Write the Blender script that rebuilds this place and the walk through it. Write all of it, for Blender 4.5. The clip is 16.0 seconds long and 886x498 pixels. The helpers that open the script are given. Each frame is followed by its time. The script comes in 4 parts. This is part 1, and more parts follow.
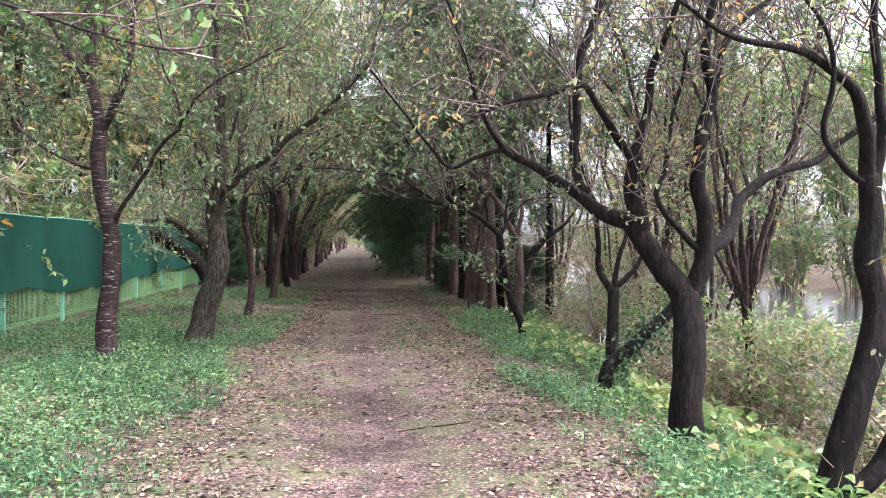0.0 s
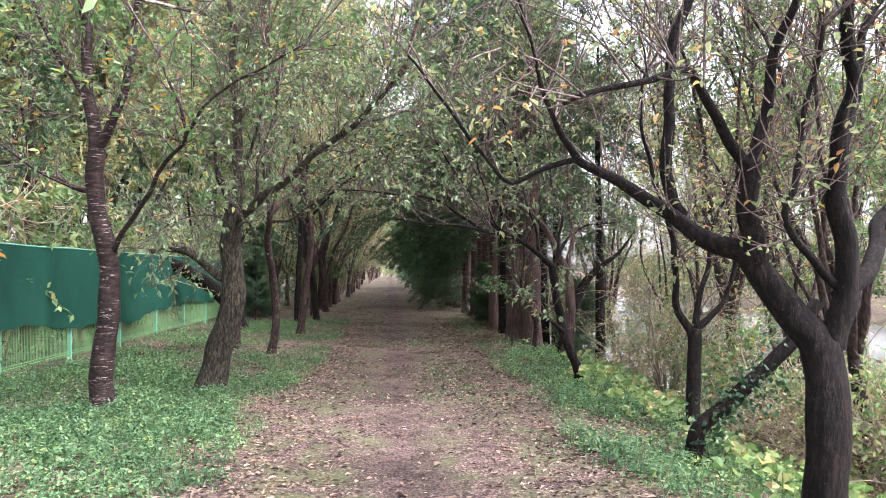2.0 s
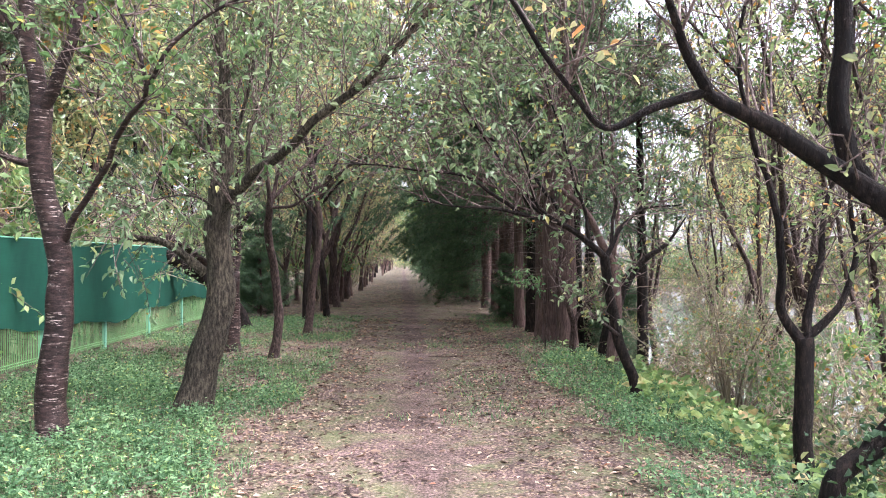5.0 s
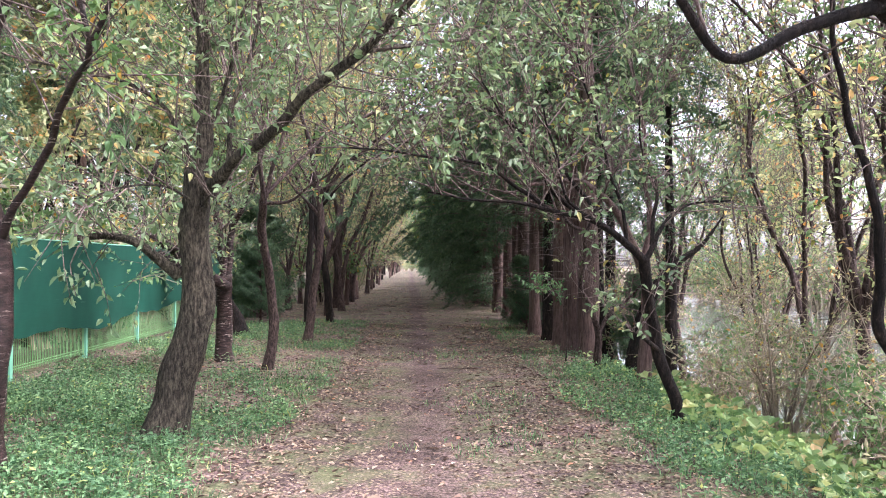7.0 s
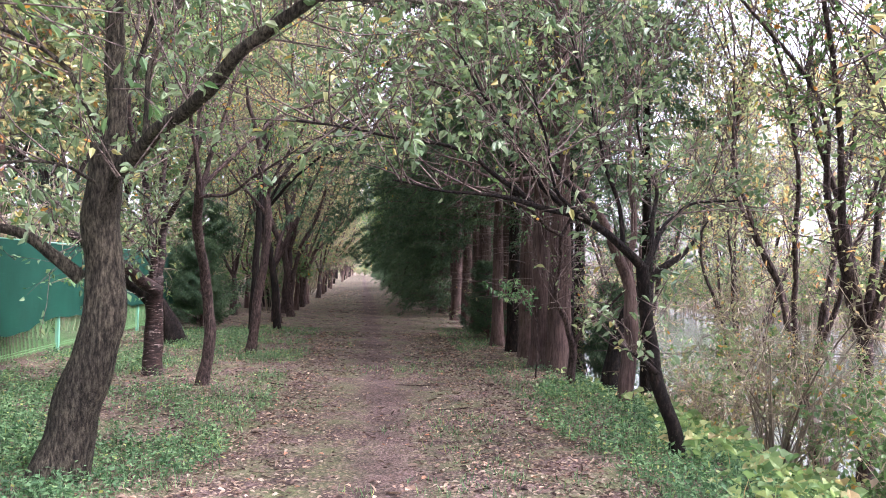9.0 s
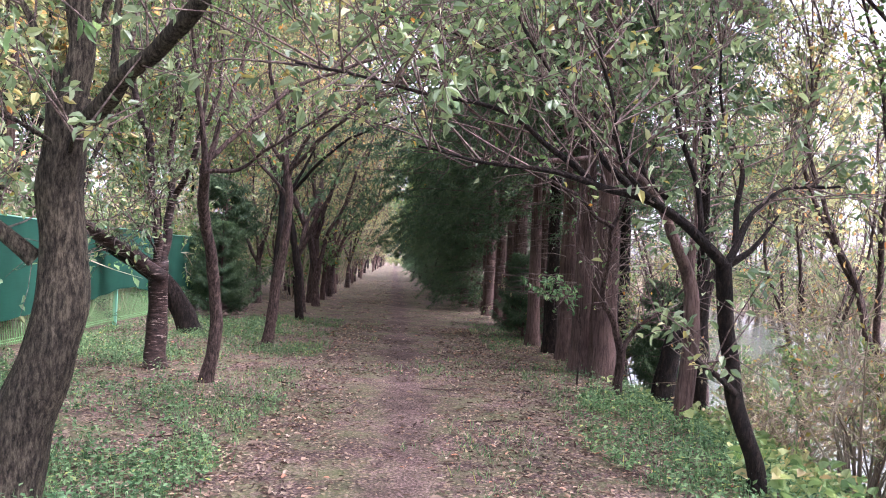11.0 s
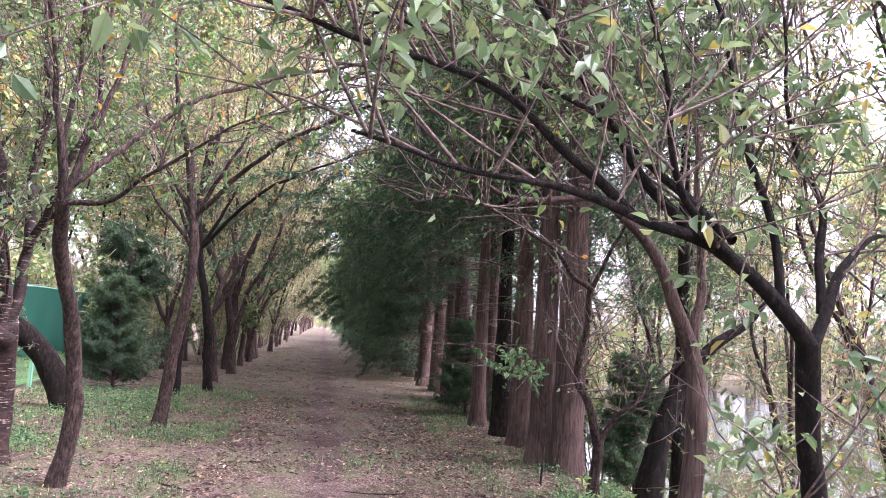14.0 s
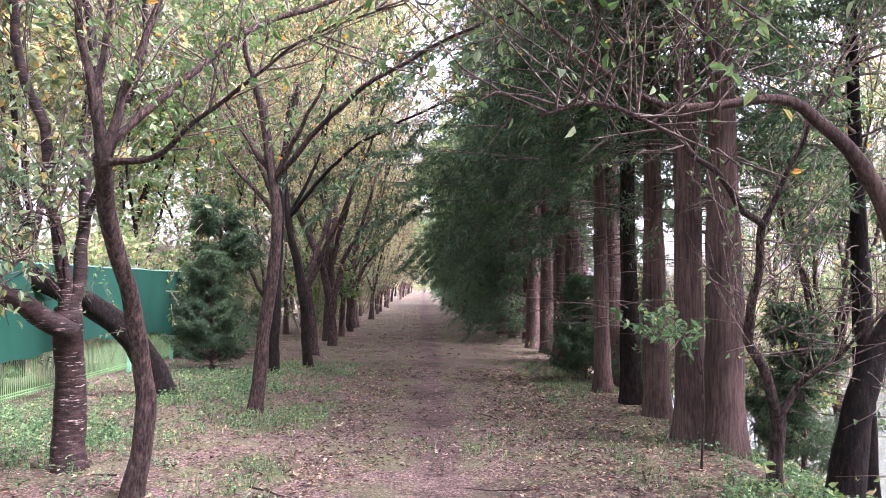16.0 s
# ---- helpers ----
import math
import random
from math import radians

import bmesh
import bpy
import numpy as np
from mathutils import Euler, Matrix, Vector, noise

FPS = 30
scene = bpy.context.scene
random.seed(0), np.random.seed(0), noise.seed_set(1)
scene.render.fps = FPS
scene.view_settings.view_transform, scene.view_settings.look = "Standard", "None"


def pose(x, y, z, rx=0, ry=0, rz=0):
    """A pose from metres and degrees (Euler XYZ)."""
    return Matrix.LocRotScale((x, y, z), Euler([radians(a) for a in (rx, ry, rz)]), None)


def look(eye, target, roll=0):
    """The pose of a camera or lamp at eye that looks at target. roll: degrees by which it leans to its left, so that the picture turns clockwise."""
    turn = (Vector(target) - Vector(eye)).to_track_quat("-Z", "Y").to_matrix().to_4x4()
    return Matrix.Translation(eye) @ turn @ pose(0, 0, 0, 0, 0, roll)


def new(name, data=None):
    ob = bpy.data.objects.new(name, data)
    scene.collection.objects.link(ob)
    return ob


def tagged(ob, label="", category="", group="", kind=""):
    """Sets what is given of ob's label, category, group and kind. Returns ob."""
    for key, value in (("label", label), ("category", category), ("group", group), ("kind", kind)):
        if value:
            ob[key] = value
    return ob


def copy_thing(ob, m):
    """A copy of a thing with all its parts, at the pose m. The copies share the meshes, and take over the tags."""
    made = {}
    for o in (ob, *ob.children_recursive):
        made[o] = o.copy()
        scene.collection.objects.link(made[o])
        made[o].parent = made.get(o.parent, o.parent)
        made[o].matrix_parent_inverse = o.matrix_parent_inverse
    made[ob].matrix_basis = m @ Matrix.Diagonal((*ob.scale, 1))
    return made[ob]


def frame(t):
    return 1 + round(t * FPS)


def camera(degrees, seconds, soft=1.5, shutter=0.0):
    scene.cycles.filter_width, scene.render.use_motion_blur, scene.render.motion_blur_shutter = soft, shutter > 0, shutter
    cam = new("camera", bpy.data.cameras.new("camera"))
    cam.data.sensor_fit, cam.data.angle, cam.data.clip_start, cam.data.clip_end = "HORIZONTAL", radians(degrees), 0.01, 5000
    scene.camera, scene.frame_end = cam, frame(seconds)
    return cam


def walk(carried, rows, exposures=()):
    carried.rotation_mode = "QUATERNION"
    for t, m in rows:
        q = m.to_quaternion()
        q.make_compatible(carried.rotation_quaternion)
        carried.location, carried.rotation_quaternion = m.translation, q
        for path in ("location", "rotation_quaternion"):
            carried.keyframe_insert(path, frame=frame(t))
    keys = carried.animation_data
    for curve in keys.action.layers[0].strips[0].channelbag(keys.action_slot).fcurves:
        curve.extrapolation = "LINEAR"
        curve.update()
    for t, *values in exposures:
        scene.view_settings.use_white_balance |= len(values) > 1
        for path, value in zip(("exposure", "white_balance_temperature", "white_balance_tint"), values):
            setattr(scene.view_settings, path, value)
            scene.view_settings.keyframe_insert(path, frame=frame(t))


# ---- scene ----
cam = camera(60.0, 16.0, soft=1.0)
METRES, EYE, TILT, LEAN, TURN = 10.8, 1.62, -0.5, 0.0, -6.4
ROWS = [
    (0.0, 0.0, 0.0, 0.0, 0.0, 0.0, -0.0),
    (0.5, -0.0042, 0.0316, -0.0005, -1.35, 1.12, 0.41),
    (1.0, -0.004, 0.0736, 0.0037, 1.39, 2.91, 0.7),
    (1.5, -0.0089, 0.1075, 0.003, 3.5, 2.69, -0.22),
    (2.0, -0.0164, 0.1399, 0.0056, 2.42, 2.16, 0.08),
    (2.5, -0.0197, 0.1678, 0.0041, 0.88, 1.71, -0.26),
    (3.0, -0.0215, 0.1967, 0.0054, 0.58, 1.82, -1.19),
    (3.5, -0.0291, 0.2263, 0.0065, 1.89, 1.88, -1.21),
    (4.0, -0.0378, 0.2543, 0.0065, 2.94, 1.56, -0.4),
    (6.5, -0.0529, 0.4034, 0.0101, 3.31, 1.66, 0.58),
    (7.0, -0.0569, 0.4307, 0.0098, 3.93, 1.75, -0.06),
    (7.5, -0.066, 0.4597, 0.0115, 3.0, 2.08, -0.38),
    (8.0, -0.0695, 0.4886, 0.0098, 1.21, 2.13, 0.03),
    (10.5, -0.0773, 0.6336, 0.0112, 1.23, 2.08, -2.52),
    (11.0, -0.0782, 0.6606, 0.0107, 2.74, 1.51, -2.51),
    (11.5, -0.0824, 0.6929, 0.0125, 1.16, 2.0, -1.59),
    (12.0, -0.0804, 0.7228, 0.0113, 1.27, 2.51, -1.0),
    (12.5, -0.0783, 0.7527, 0.0136, 4.11, 4.42, -2.26),
    (13.0, -0.0833, 0.7855, 0.0142, 2.65, 5.48, -3.76),
    (13.5, -0.0886, 0.8154, 0.0156, -2.59, 6.68, -4.32),
    (14.0, -0.0927, 0.8496, 0.0162, -2.44, 6.5, -3.41),
    (14.5, -0.1012, 0.8855, 0.0164, -0.14, 6.17, -2.93),
    (15.0, -0.1099, 0.9222, 0.0184, 1.03, 5.63, -1.62),
    (15.5, -0.1113, 0.9581, 0.018, 2.6, 4.54, 0.22),
    (16.0, -0.1112, 0.9883, 0.019, 4.86, 3.29, 0.04),
]
walk(cam, [(t, pose(0, 0, EYE, TILT, LEAN, TURN) @ pose(METRES * x, METRES * y, METRES * z, 90 + pitch, roll, yaw)) for t, x, y, z, yaw, pitch, roll in ROWS],
     exposures=[(0.0, 2.5, 5900, 20), (2.0, 2.7, 6000, 20), (8.0, 2.98, 5950, 24), (12.5, 3.16, 5900, 33), (16.0, 3.47, 5900, 35)])


# ---- light ----
world = bpy.data.worlds.new("overcast_sky")
scene.world = world
world.use_nodes = True
wn, wl = world.node_tree.nodes, world.node_tree.links
sky = wn.new("ShaderNodeTexSky")
sky.sky_type, sky.sun_disc = "NISHITA", False
sky.sun_elevation, sky.sun_rotation = radians(50), radians(110)
sky.air_density, sky.dust_density, sky.ozone_density = 1.0, 4.0, 1.0
veil = wn.new("ShaderNodeHueSaturation")
veil.inputs["Saturation"].default_value = 0.3
wl.new(sky.outputs[0], veil.inputs["Color"])
wl.new(veil.outputs[0], wn["Background"].inputs[0])
wn["Background"].inputs[1].default_value = 0.15
sun_data = bpy.data.lights.new("sun", "SUN")
sun_data.energy, sun_data.angle, sun_data.color = 1.5, radians(30), (1.0, 0.98, 0.95)
sun = new("sun", sun_data)
sun.matrix_world = look((0, 0, 0), (-math.sin(radians(110)) * math.cos(radians(50)), -math.cos(radians(110)) * math.cos(radians(50)), -math.sin(radians(50))))


# ---- materials ----
def material(name):
    m = bpy.data.materials.new(name)
    m.use_nodes = True
    nt = m.node_tree
    return m, nt, nt.nodes["Principled BSDF"]


def node(nt, kind, **values):
    n = nt.nodes.new("ShaderNode" + kind)
    for key, value in values.items():
        n.inputs[key.replace("_", " ")].default_value = value
    return n


def ramp(nt, fac, *stops):
    n = nt.nodes.new("ShaderNodeValToRGB")
    e = n.color_ramp.elements
    while len(e) < len(stops):
        e.new(0.5)
    for el, (p, c) in zip(e, stops):
        el.position, el.color = p, (*c, 1)
    nt.links.new(fac, n.inputs[0])
    return n.outputs[0]


def coords(nt, sx=1, sy=1, sz=1):
    g = nt.nodes.new("ShaderNodeNewGeometry")
    m = node(nt, "Mapping", Scale=(sx, sy, sz))
    nt.links.new(g.outputs["Position"], m.inputs["Vector"])
    return m.outputs[0]


def mix(nt, fac, a, b, how="MIX"):
    n = nt.nodes.new("ShaderNodeMix")
    n.data_type, n.blend_type = "RGBA", how
    for value, k in ((fac, 0), (a, 6), (b, 7)):
        if isinstance(value, bpy.types.NodeSocket):
            nt.links.new(value, n.inputs[k])
        else:
            n.inputs[k].default_value = value if k == 0 else (*value, 1)
    return n.outputs[2]


def noise_tex(nt, vec, scale, detail=5.0, rough=0.6):
    n = node(nt, "TexNoise", Scale=scale, Detail=detail, Roughness=rough)
    nt.links.new(vec, n.inputs["Vector"])
    return n.outputs["Fac"]


def bump(nt, bsdf, height, strength, distance):
    n = node(nt, "Bump", Strength=strength, Distance=distance)
    nt.links.new(height, n.inputs["Height"])
    nt.links.new(n.outputs[0], bsdf.inputs["Normal"])


def bark(name, dark, mid, pale, stretch=(30, 30, 5), lichen=0.0, rings=0.0, rough=0.85, relief=0.02):
    """Bark: furrows along the stem, stains, flakes of lichen, and pale rings of lenticels on cherries."""
    m, nt, b = material(name)
    grain = noise_tex(nt, coords(nt, *stretch), 1.0, 8, 0.78)
    stain = noise_tex(nt, coords(nt, 2.2, 2.2, 1.3), 1.0, 4)
    c = ramp(nt, grain, (0.4, dark), (0.5, mid), (0.62, pale))
    c = mix(nt, 0.55, c, ramp(nt, stain, (0.4, (0.45, 0.42, 0.4)), (0.6, (1.3, 1.25, 1.2))), "MULTIPLY")
    if lichen:
        spot = ramp(nt, noise_tex(nt, coords(nt, 62, 62, 48), 1.0, 2, 0.5), (0.74 - lichen, (0, 0, 0)), (0.82 - lichen, (0.7, 0.7, 0.7)))
        c = mix(nt, spot, c, (0.26, 0.25, 0.21))
    if rings:
        ring = noise_tex(nt, coords(nt, 7, 7, 55), 1.0, 4, 0.7)
        spot = ramp(nt, ring, (0.57, (0, 0, 0)), (0.64, (rings, rings, rings)))
        spot = mix(nt, 1.0, spot, ramp(nt, noise_tex(nt, coords(nt, 5, 5, 2.2), 1.0, 4, 0.7), (0.44, (0.1, 0.1, 0.1)), (0.56, (1.5, 1.5, 1.5))), "MULTIPLY")
        c = mix(nt, spot, c, (0.42, 0.34, 0.30))
    nt.links.new(c, b.inputs["Base Color"])
    b.inputs["Roughness"].default_value = rough
    b.inputs["Specular IOR Level"].default_value = 0.22
    bump(nt, b, grain, 1.0, relief * 1.8)
    return m


def leaf_material(name, stops, through_light=0.4, rough=0.5, sheen=0.35):
    """Leaves: each its own tint, a little gloss, and light that comes through the blade."""
    m, nt, b = material(name)
    g = nt.nodes.new("ShaderNodeNewGeometry")
    c = ramp(nt, g.outputs["Random Per Island"], *stops)
    patch = noise_tex(nt, coords(nt, 0.9, 0.9, 0.9), 1.0, 3)
    c = mix(nt, 0.6, c, ramp(nt, patch, (0.4, (0.6, 0.66, 0.6)), (0.6, (1.25, 1.18, 1.05))), "MULTIPLY")
    vein = noise_tex(nt, coords(nt, 60, 60, 60), 1.0, 2)
    c = mix(nt, 0.3, c, ramp(nt, vein, (0.3, (0.7, 0.7, 0.7)), (0.7, (1.2, 1.2, 1.2))), "MULTIPLY")
    nt.links.new(c, b.inputs["Base Color"])
    b.inputs["Roughness"].default_value = rough
    b.inputs["Specular IOR Level"].default_value = sheen
    t = node(nt, "BsdfTranslucent")
    nt.links.new(mix(nt, 1.0, c, (1.2, 1.25, 0.95), "MULTIPLY"), t.inputs["Color"])
    s = node(nt, "MixShader", Fac=through_light)
    nt.links.new(b.outputs[0], s.inputs[1])
    nt.links.new(t.outputs[0], s.inputs[2])
    nt.links.new(s.outputs[0], nt.nodes["Material Output"].inputs["Surface"])
    return m


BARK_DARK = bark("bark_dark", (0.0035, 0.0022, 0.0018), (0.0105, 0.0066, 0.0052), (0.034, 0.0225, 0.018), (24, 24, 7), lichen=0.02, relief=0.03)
BARK_CHERRY = bark("bark_cherry", (0.008, 0.0042, 0.0038), (0.024, 0.0135, 0.012), (0.06, 0.036, 0.032), (9, 9, 26), lichen=0.01, rings=0.75, rough=0.6, relief=0.008)
BARK_GREY = bark("bark_grey", (0.011, 0.009, 0.007), (0.058, 0.048, 0.035), (0.15, 0.13, 0.096), (40, 40, 11), lichen=0.016, relief=0.03)
BARK_RED = bark("bark_redwood", (0.05, 0.032, 0.028), (0.1, 0.065, 0.057), (0.155, 0.107, 0.095), (40, 40, 2.6), relief=0.02)
BARK_PALE = bark("bark_pale", (0.014, 0.009, 0.008), (0.052, 0.034, 0.03), (0.125, 0.088, 0.077), (36, 36, 10), lichen=0.006)
TWIG = bark("twig_bark", (0.045, 0.033, 0.03), (0.13, 0.098, 0.088), (0.26, 0.2, 0.18), (20, 20, 20), relief=0.003)

LEAF_CHERRY = leaf_material("leaf_cherry", ((0.0, (0.075, 0.145, 0.05)), (0.5, (0.145, 0.24, 0.11)), (0.9, (0.25, 0.35, 0.17)), (0.96, (0.42, 0.36, 0.09)), (1.0, (0.55, 0.22, 0.05))), 0.5)
LEAF_YELLOW = leaf_material("leaf_autumn", ((0.0, (0.17, 0.23, 0.12)), (0.45, (0.33, 0.36, 0.21)), (0.8, (0.47, 0.43, 0.27)), (0.93, (0.52, 0.34, 0.16)), (1.0, (0.52, 0.22, 0.10))), 0.58)
LEAF_BLUE = leaf_material("leaf_grey_green", ((0.0, (0.09, 0.15, 0.08)), (0.55, (0.18, 0.25, 0.14)), (0.92, (0.30, 0.37, 0.22)), (1.0, (0.46, 0.36, 0.12))), 0.4, 0.38, 0.5)
LEAF_DARK = leaf_material("leaf_evergreen", ((0.0, (0.02, 0.05, 0.025)), (0.6, (0.04, 0.085, 0.04)), (1.0, (0.09, 0.15, 0.07))), 0.2, 0.45, 0.4)
NEEDLE = leaf_material("needle_green", ((0.0, (0.04, 0.075, 0.045)), (0.6, (0.075, 0.13, 0.075)), (1.0, (0.13, 0.19, 0.10))), 0.3, 0.6, 0.25)
WEED = leaf_material("weed_green", ((0.0, (0.032, 0.08, 0.033)), (0.5, (0.104, 0.205, 0.1)), (0.95, (0.235, 0.37, 0.19)), (1.0, (0.44, 0.44, 0.14))), 0.4)
VINE = leaf_material("vine_leaf", ((0.0, (0.11, 0.2, 0.08)), (0.5, (0.24, 0.34, 0.15)), (0.82, (0.4, 0.44, 0.22)), (1.0, (0.48, 0.34, 0.2))), 0.45)
LITTER = leaf_material("dead_leaf", ((0.0, (0.05, 0.032, 0.028)), (0.4, (0.14, 0.09, 0.075)), (0.75, (0.30, 0.215, 0.165)), (0.95, (0.45, 0.365, 0.3)), (1.0, (0.5, 0.22, 0.14))), 0.1, 0.7, 0.2)
WITHERED = leaf_material("withered_leaf", ((0.0, (0.16, 0.11, 0.085)), (0.4, (0.36, 0.27, 0.21)), (0.6, (0.52, 0.43, 0.34)), (0.78, (0.46, 0.46, 0.24)), (1.0, (0.26, 0.36, 0.14))), 0.4, 0.7, 0.2)
DRY_STEM = leaf_material("dry_stem", ((0.0, (0.17, 0.13, 0.10)), (0.6, (0.35, 0.285, 0.225)), (1.0, (0.5, 0.42, 0.34))), 0.2, 0.75, 0.2)


def ground_material():
    m, nt, b = material("forest_floor")
    p = coords(nt)
    sep = node(nt, "SeparateXYZ")
    nt.links.new(p, sep.inputs[0])
    fine = noise_tex(nt, p, 38, 6, 0.7)
    mid = noise_tex(nt, p, 5, 5, 0.65)
    broad = noise_tex(nt, p, 0.7, 4)
    soil = ramp(nt, fine, (0.37, (0.03, 0.02, 0.019)), (0.5, (0.10, 0.069, 0.065)), (0.63, (0.24, 0.178, 0.168)))
    soil = mix(nt, 0.7, soil, ramp(nt, mid, (0.38, (0.5, 0.47, 0.46)), (0.62, (1.35, 1.28, 1.24))), "MULTIPLY")
    vor = node(nt, "TexVoronoi", Scale=26.0, Randomness=1.0)
    nt.links.new(p, vor.inputs["Vector"])
    pick = ramp(nt, vor.outputs["Color"], (0.35, (0, 0, 0)), (0.45, (1, 1, 1)))
    dot = ramp(nt, vor.outputs["Distance"], (0.3, (1, 1, 1)), (0.46, (0, 0, 0)))
    chip = mix(nt, 1.0, pick, dot, "MULTIPLY")
    soil = mix(nt, 0.8, soil, ramp(nt, broad, (0.4, (0.6, 0.58, 0.56)), (0.6, (1.2, 1.17, 1.14))), "MULTIPLY")
    straw = ramp(nt, noise_tex(nt, p, 14, 3), (0.3, (0.20, 0.14, 0.095)), (0.7, (0.44, 0.34, 0.23)))
    # trodden middle of the path carries less litter
    off = node(nt, "Math")
    off.operation = "SUBTRACT"
    nt.links.new(sep.outputs[0], off.inputs[0])
    off.inputs[1].default_value = 0.15
    far = nt.nodes.new("ShaderNodeMath")
    far.operation = "ABSOLUTE"
    nt.links.new(off.outputs[0], far.inputs[0])
    wob = nt.nodes.new("ShaderNodeMath")
    wob.operation = "MULTIPLY_ADD"
    nt.links.new(broad, wob.inputs[0])
    wob.inputs[1].default_value = 1.2
    nt.links.new(far.outputs[0], wob.inputs[2])
    side = ramp(nt, wob.outputs[0], (0.75, (0.12, 0.12, 0.12)), (1.0, (0.75, 0.75, 0.75)))
    c = mix(nt, mix(nt, 1.0, chip, side, "MULTIPLY"), soil, straw)
    moss = ramp(nt, noise_tex(nt, p, 1.7, 5, 0.7), (0.44, (0, 0, 0)), (0.62, (0.75, 0.75, 0.75)))
    c = mix(nt, mix(nt, 1.0, moss, side, "MULTIPLY"), c, (0.11, 0.14, 0.055))
    nt.links.new(c, b.inputs["Base Color"])
    b.inputs["Roughness"].default_value = 0.95
    b.inputs["Specular IOR Level"].default_value = 0.15
    bump(nt, b, mix(nt, 0.5, fine, chip), 0.8, 0.02)
    return m


def paint(name, colour, rough=0.45, dirt=0.35, spec=0.4):
    m, nt, b = material(name)
    n = noise_tex(nt, coords(nt, 6, 6, 3), 1.0, 6, 0.7)
    c = mix(nt, dirt, colour, ramp(nt, n, (0.3, tuple(v * 0.45 for v in colour)), (0.7, tuple(min(1, v * 1.2) for v in colour))))
    nt.links.new(c, b.inputs["Base Color"])
    b.inputs["Roughness"].default_value = rough
    b.inputs["Specular IOR Level"].default_value = spec
    bump(nt, b, n, 0.15, 0.004)
    return m


def cloth_material():
    m, nt, b = material("screen_cloth")
    weave = noise_tex(nt, coords(nt, 3, 3, 120), 1.0, 3)
    fold = noise_tex(nt, coords(nt, 1.5, 1.1, 0.7), 1.0, 4)
    c = ramp(nt, fold, (0.3, (0.005, 0.036, 0.024)), (0.7, (0.009, 0.062, 0.04)))
    c = mix(nt, 0.25, c, ramp(nt, weave, (0.35, (0.7, 0.7, 0.7)), (0.65, (1.3, 1.3, 1.3))), "MULTIPLY")
    scuff = ramp(nt, noise_tex(nt, coords(nt, 2, 1.2, 42), 1.0, 3), (0.74, (0, 0, 0)), (0.8, (0.5, 0.5, 0.5)))
    c = mix(nt, scuff, c, (0.2, 0.34, 0.28))
    nt.links.new(c, b.inputs["Base Color"])
    b.inputs["Roughness"].default_value = 0.7
    b.inputs["Specular IOR Level"].default_value = 0.2
    bump(nt, b, fold, 0.3, 0.03)
    return m


def water_material():
    m, nt, b = material("pond_water")
    n = noise_tex(nt, coords(nt, 1.2, 2.5, 1), 1.0, 4)
    nt.links.new(ramp(nt, n, (0.3, (0.05, 0.06, 0.05)), (0.7, (0.09, 0.10, 0.085))), b.inputs["Base Color"])
    b.inputs["Roughness"].default_value = 0.12
    b.inputs["Specular IOR Level"].default_value = 0.8
    bump(nt, b, n, 0.25, 0.05)
    return m


GROUND = ground_material()
CLOTH, WATER = cloth_material(), water_material()
GREEN_PAINT = paint("pale_green_paint", (0.17, 0.42, 0.29))
WIRE_PAINT = paint("green_wire_paint", (0.2, 0.38, 0.16), 0.5)


# ---- mesh helpers ----
def ground_z(x, y):
    """The lie of the land: a level track, a bank that falls to the water on the east, a slight verge on the west."""
    x, y = np.asarray(x, float), np.asarray(y, float)
    steep = 1 / (1 + np.exp(np.clip((y - 11.5) * 0.9, -50, 50)))
    near = -0.22 * steep * np.clip((x - 2.0) / 1.0, 0, 1) ** 1.3
    bank = -1.55 * np.clip((x - 3.1) / 3.6, 0, 1) ** 1.15
    rise = 2.4 * np.clip((x - 26) / 8, 0, 1)
    verge = 0.05 * np.clip((-1.6 - x) / 1.5, 0, 1)
    rough = 0.012 * np.sin(x * 2.3 + 0.6 * np.sin(y)) * np.sin(y * 1.7) + 0.01 * np.sin(x * 5.1 + y * 3.3)
    rut = -0.025 * np.exp(-((x - 0.25) / 0.5) ** 2)
    return near + bank + rise + verge + rough + rut


def mesh_object(name, verts, faces, mat, parent=None, smooth=True, origin=None):
    me = bpy.data.meshes.new(name)
    verts = np.asarray(verts, float)
    if origin is not None:
        verts = verts - np.asarray(origin)
    me.from_pydata(verts.tolist(), [], faces)
    me.materials.append(mat)
    if smooth:
        me.shade_smooth()
    ob = new(name, me)
    if parent is not None:
        ob.parent = parent
    return ob


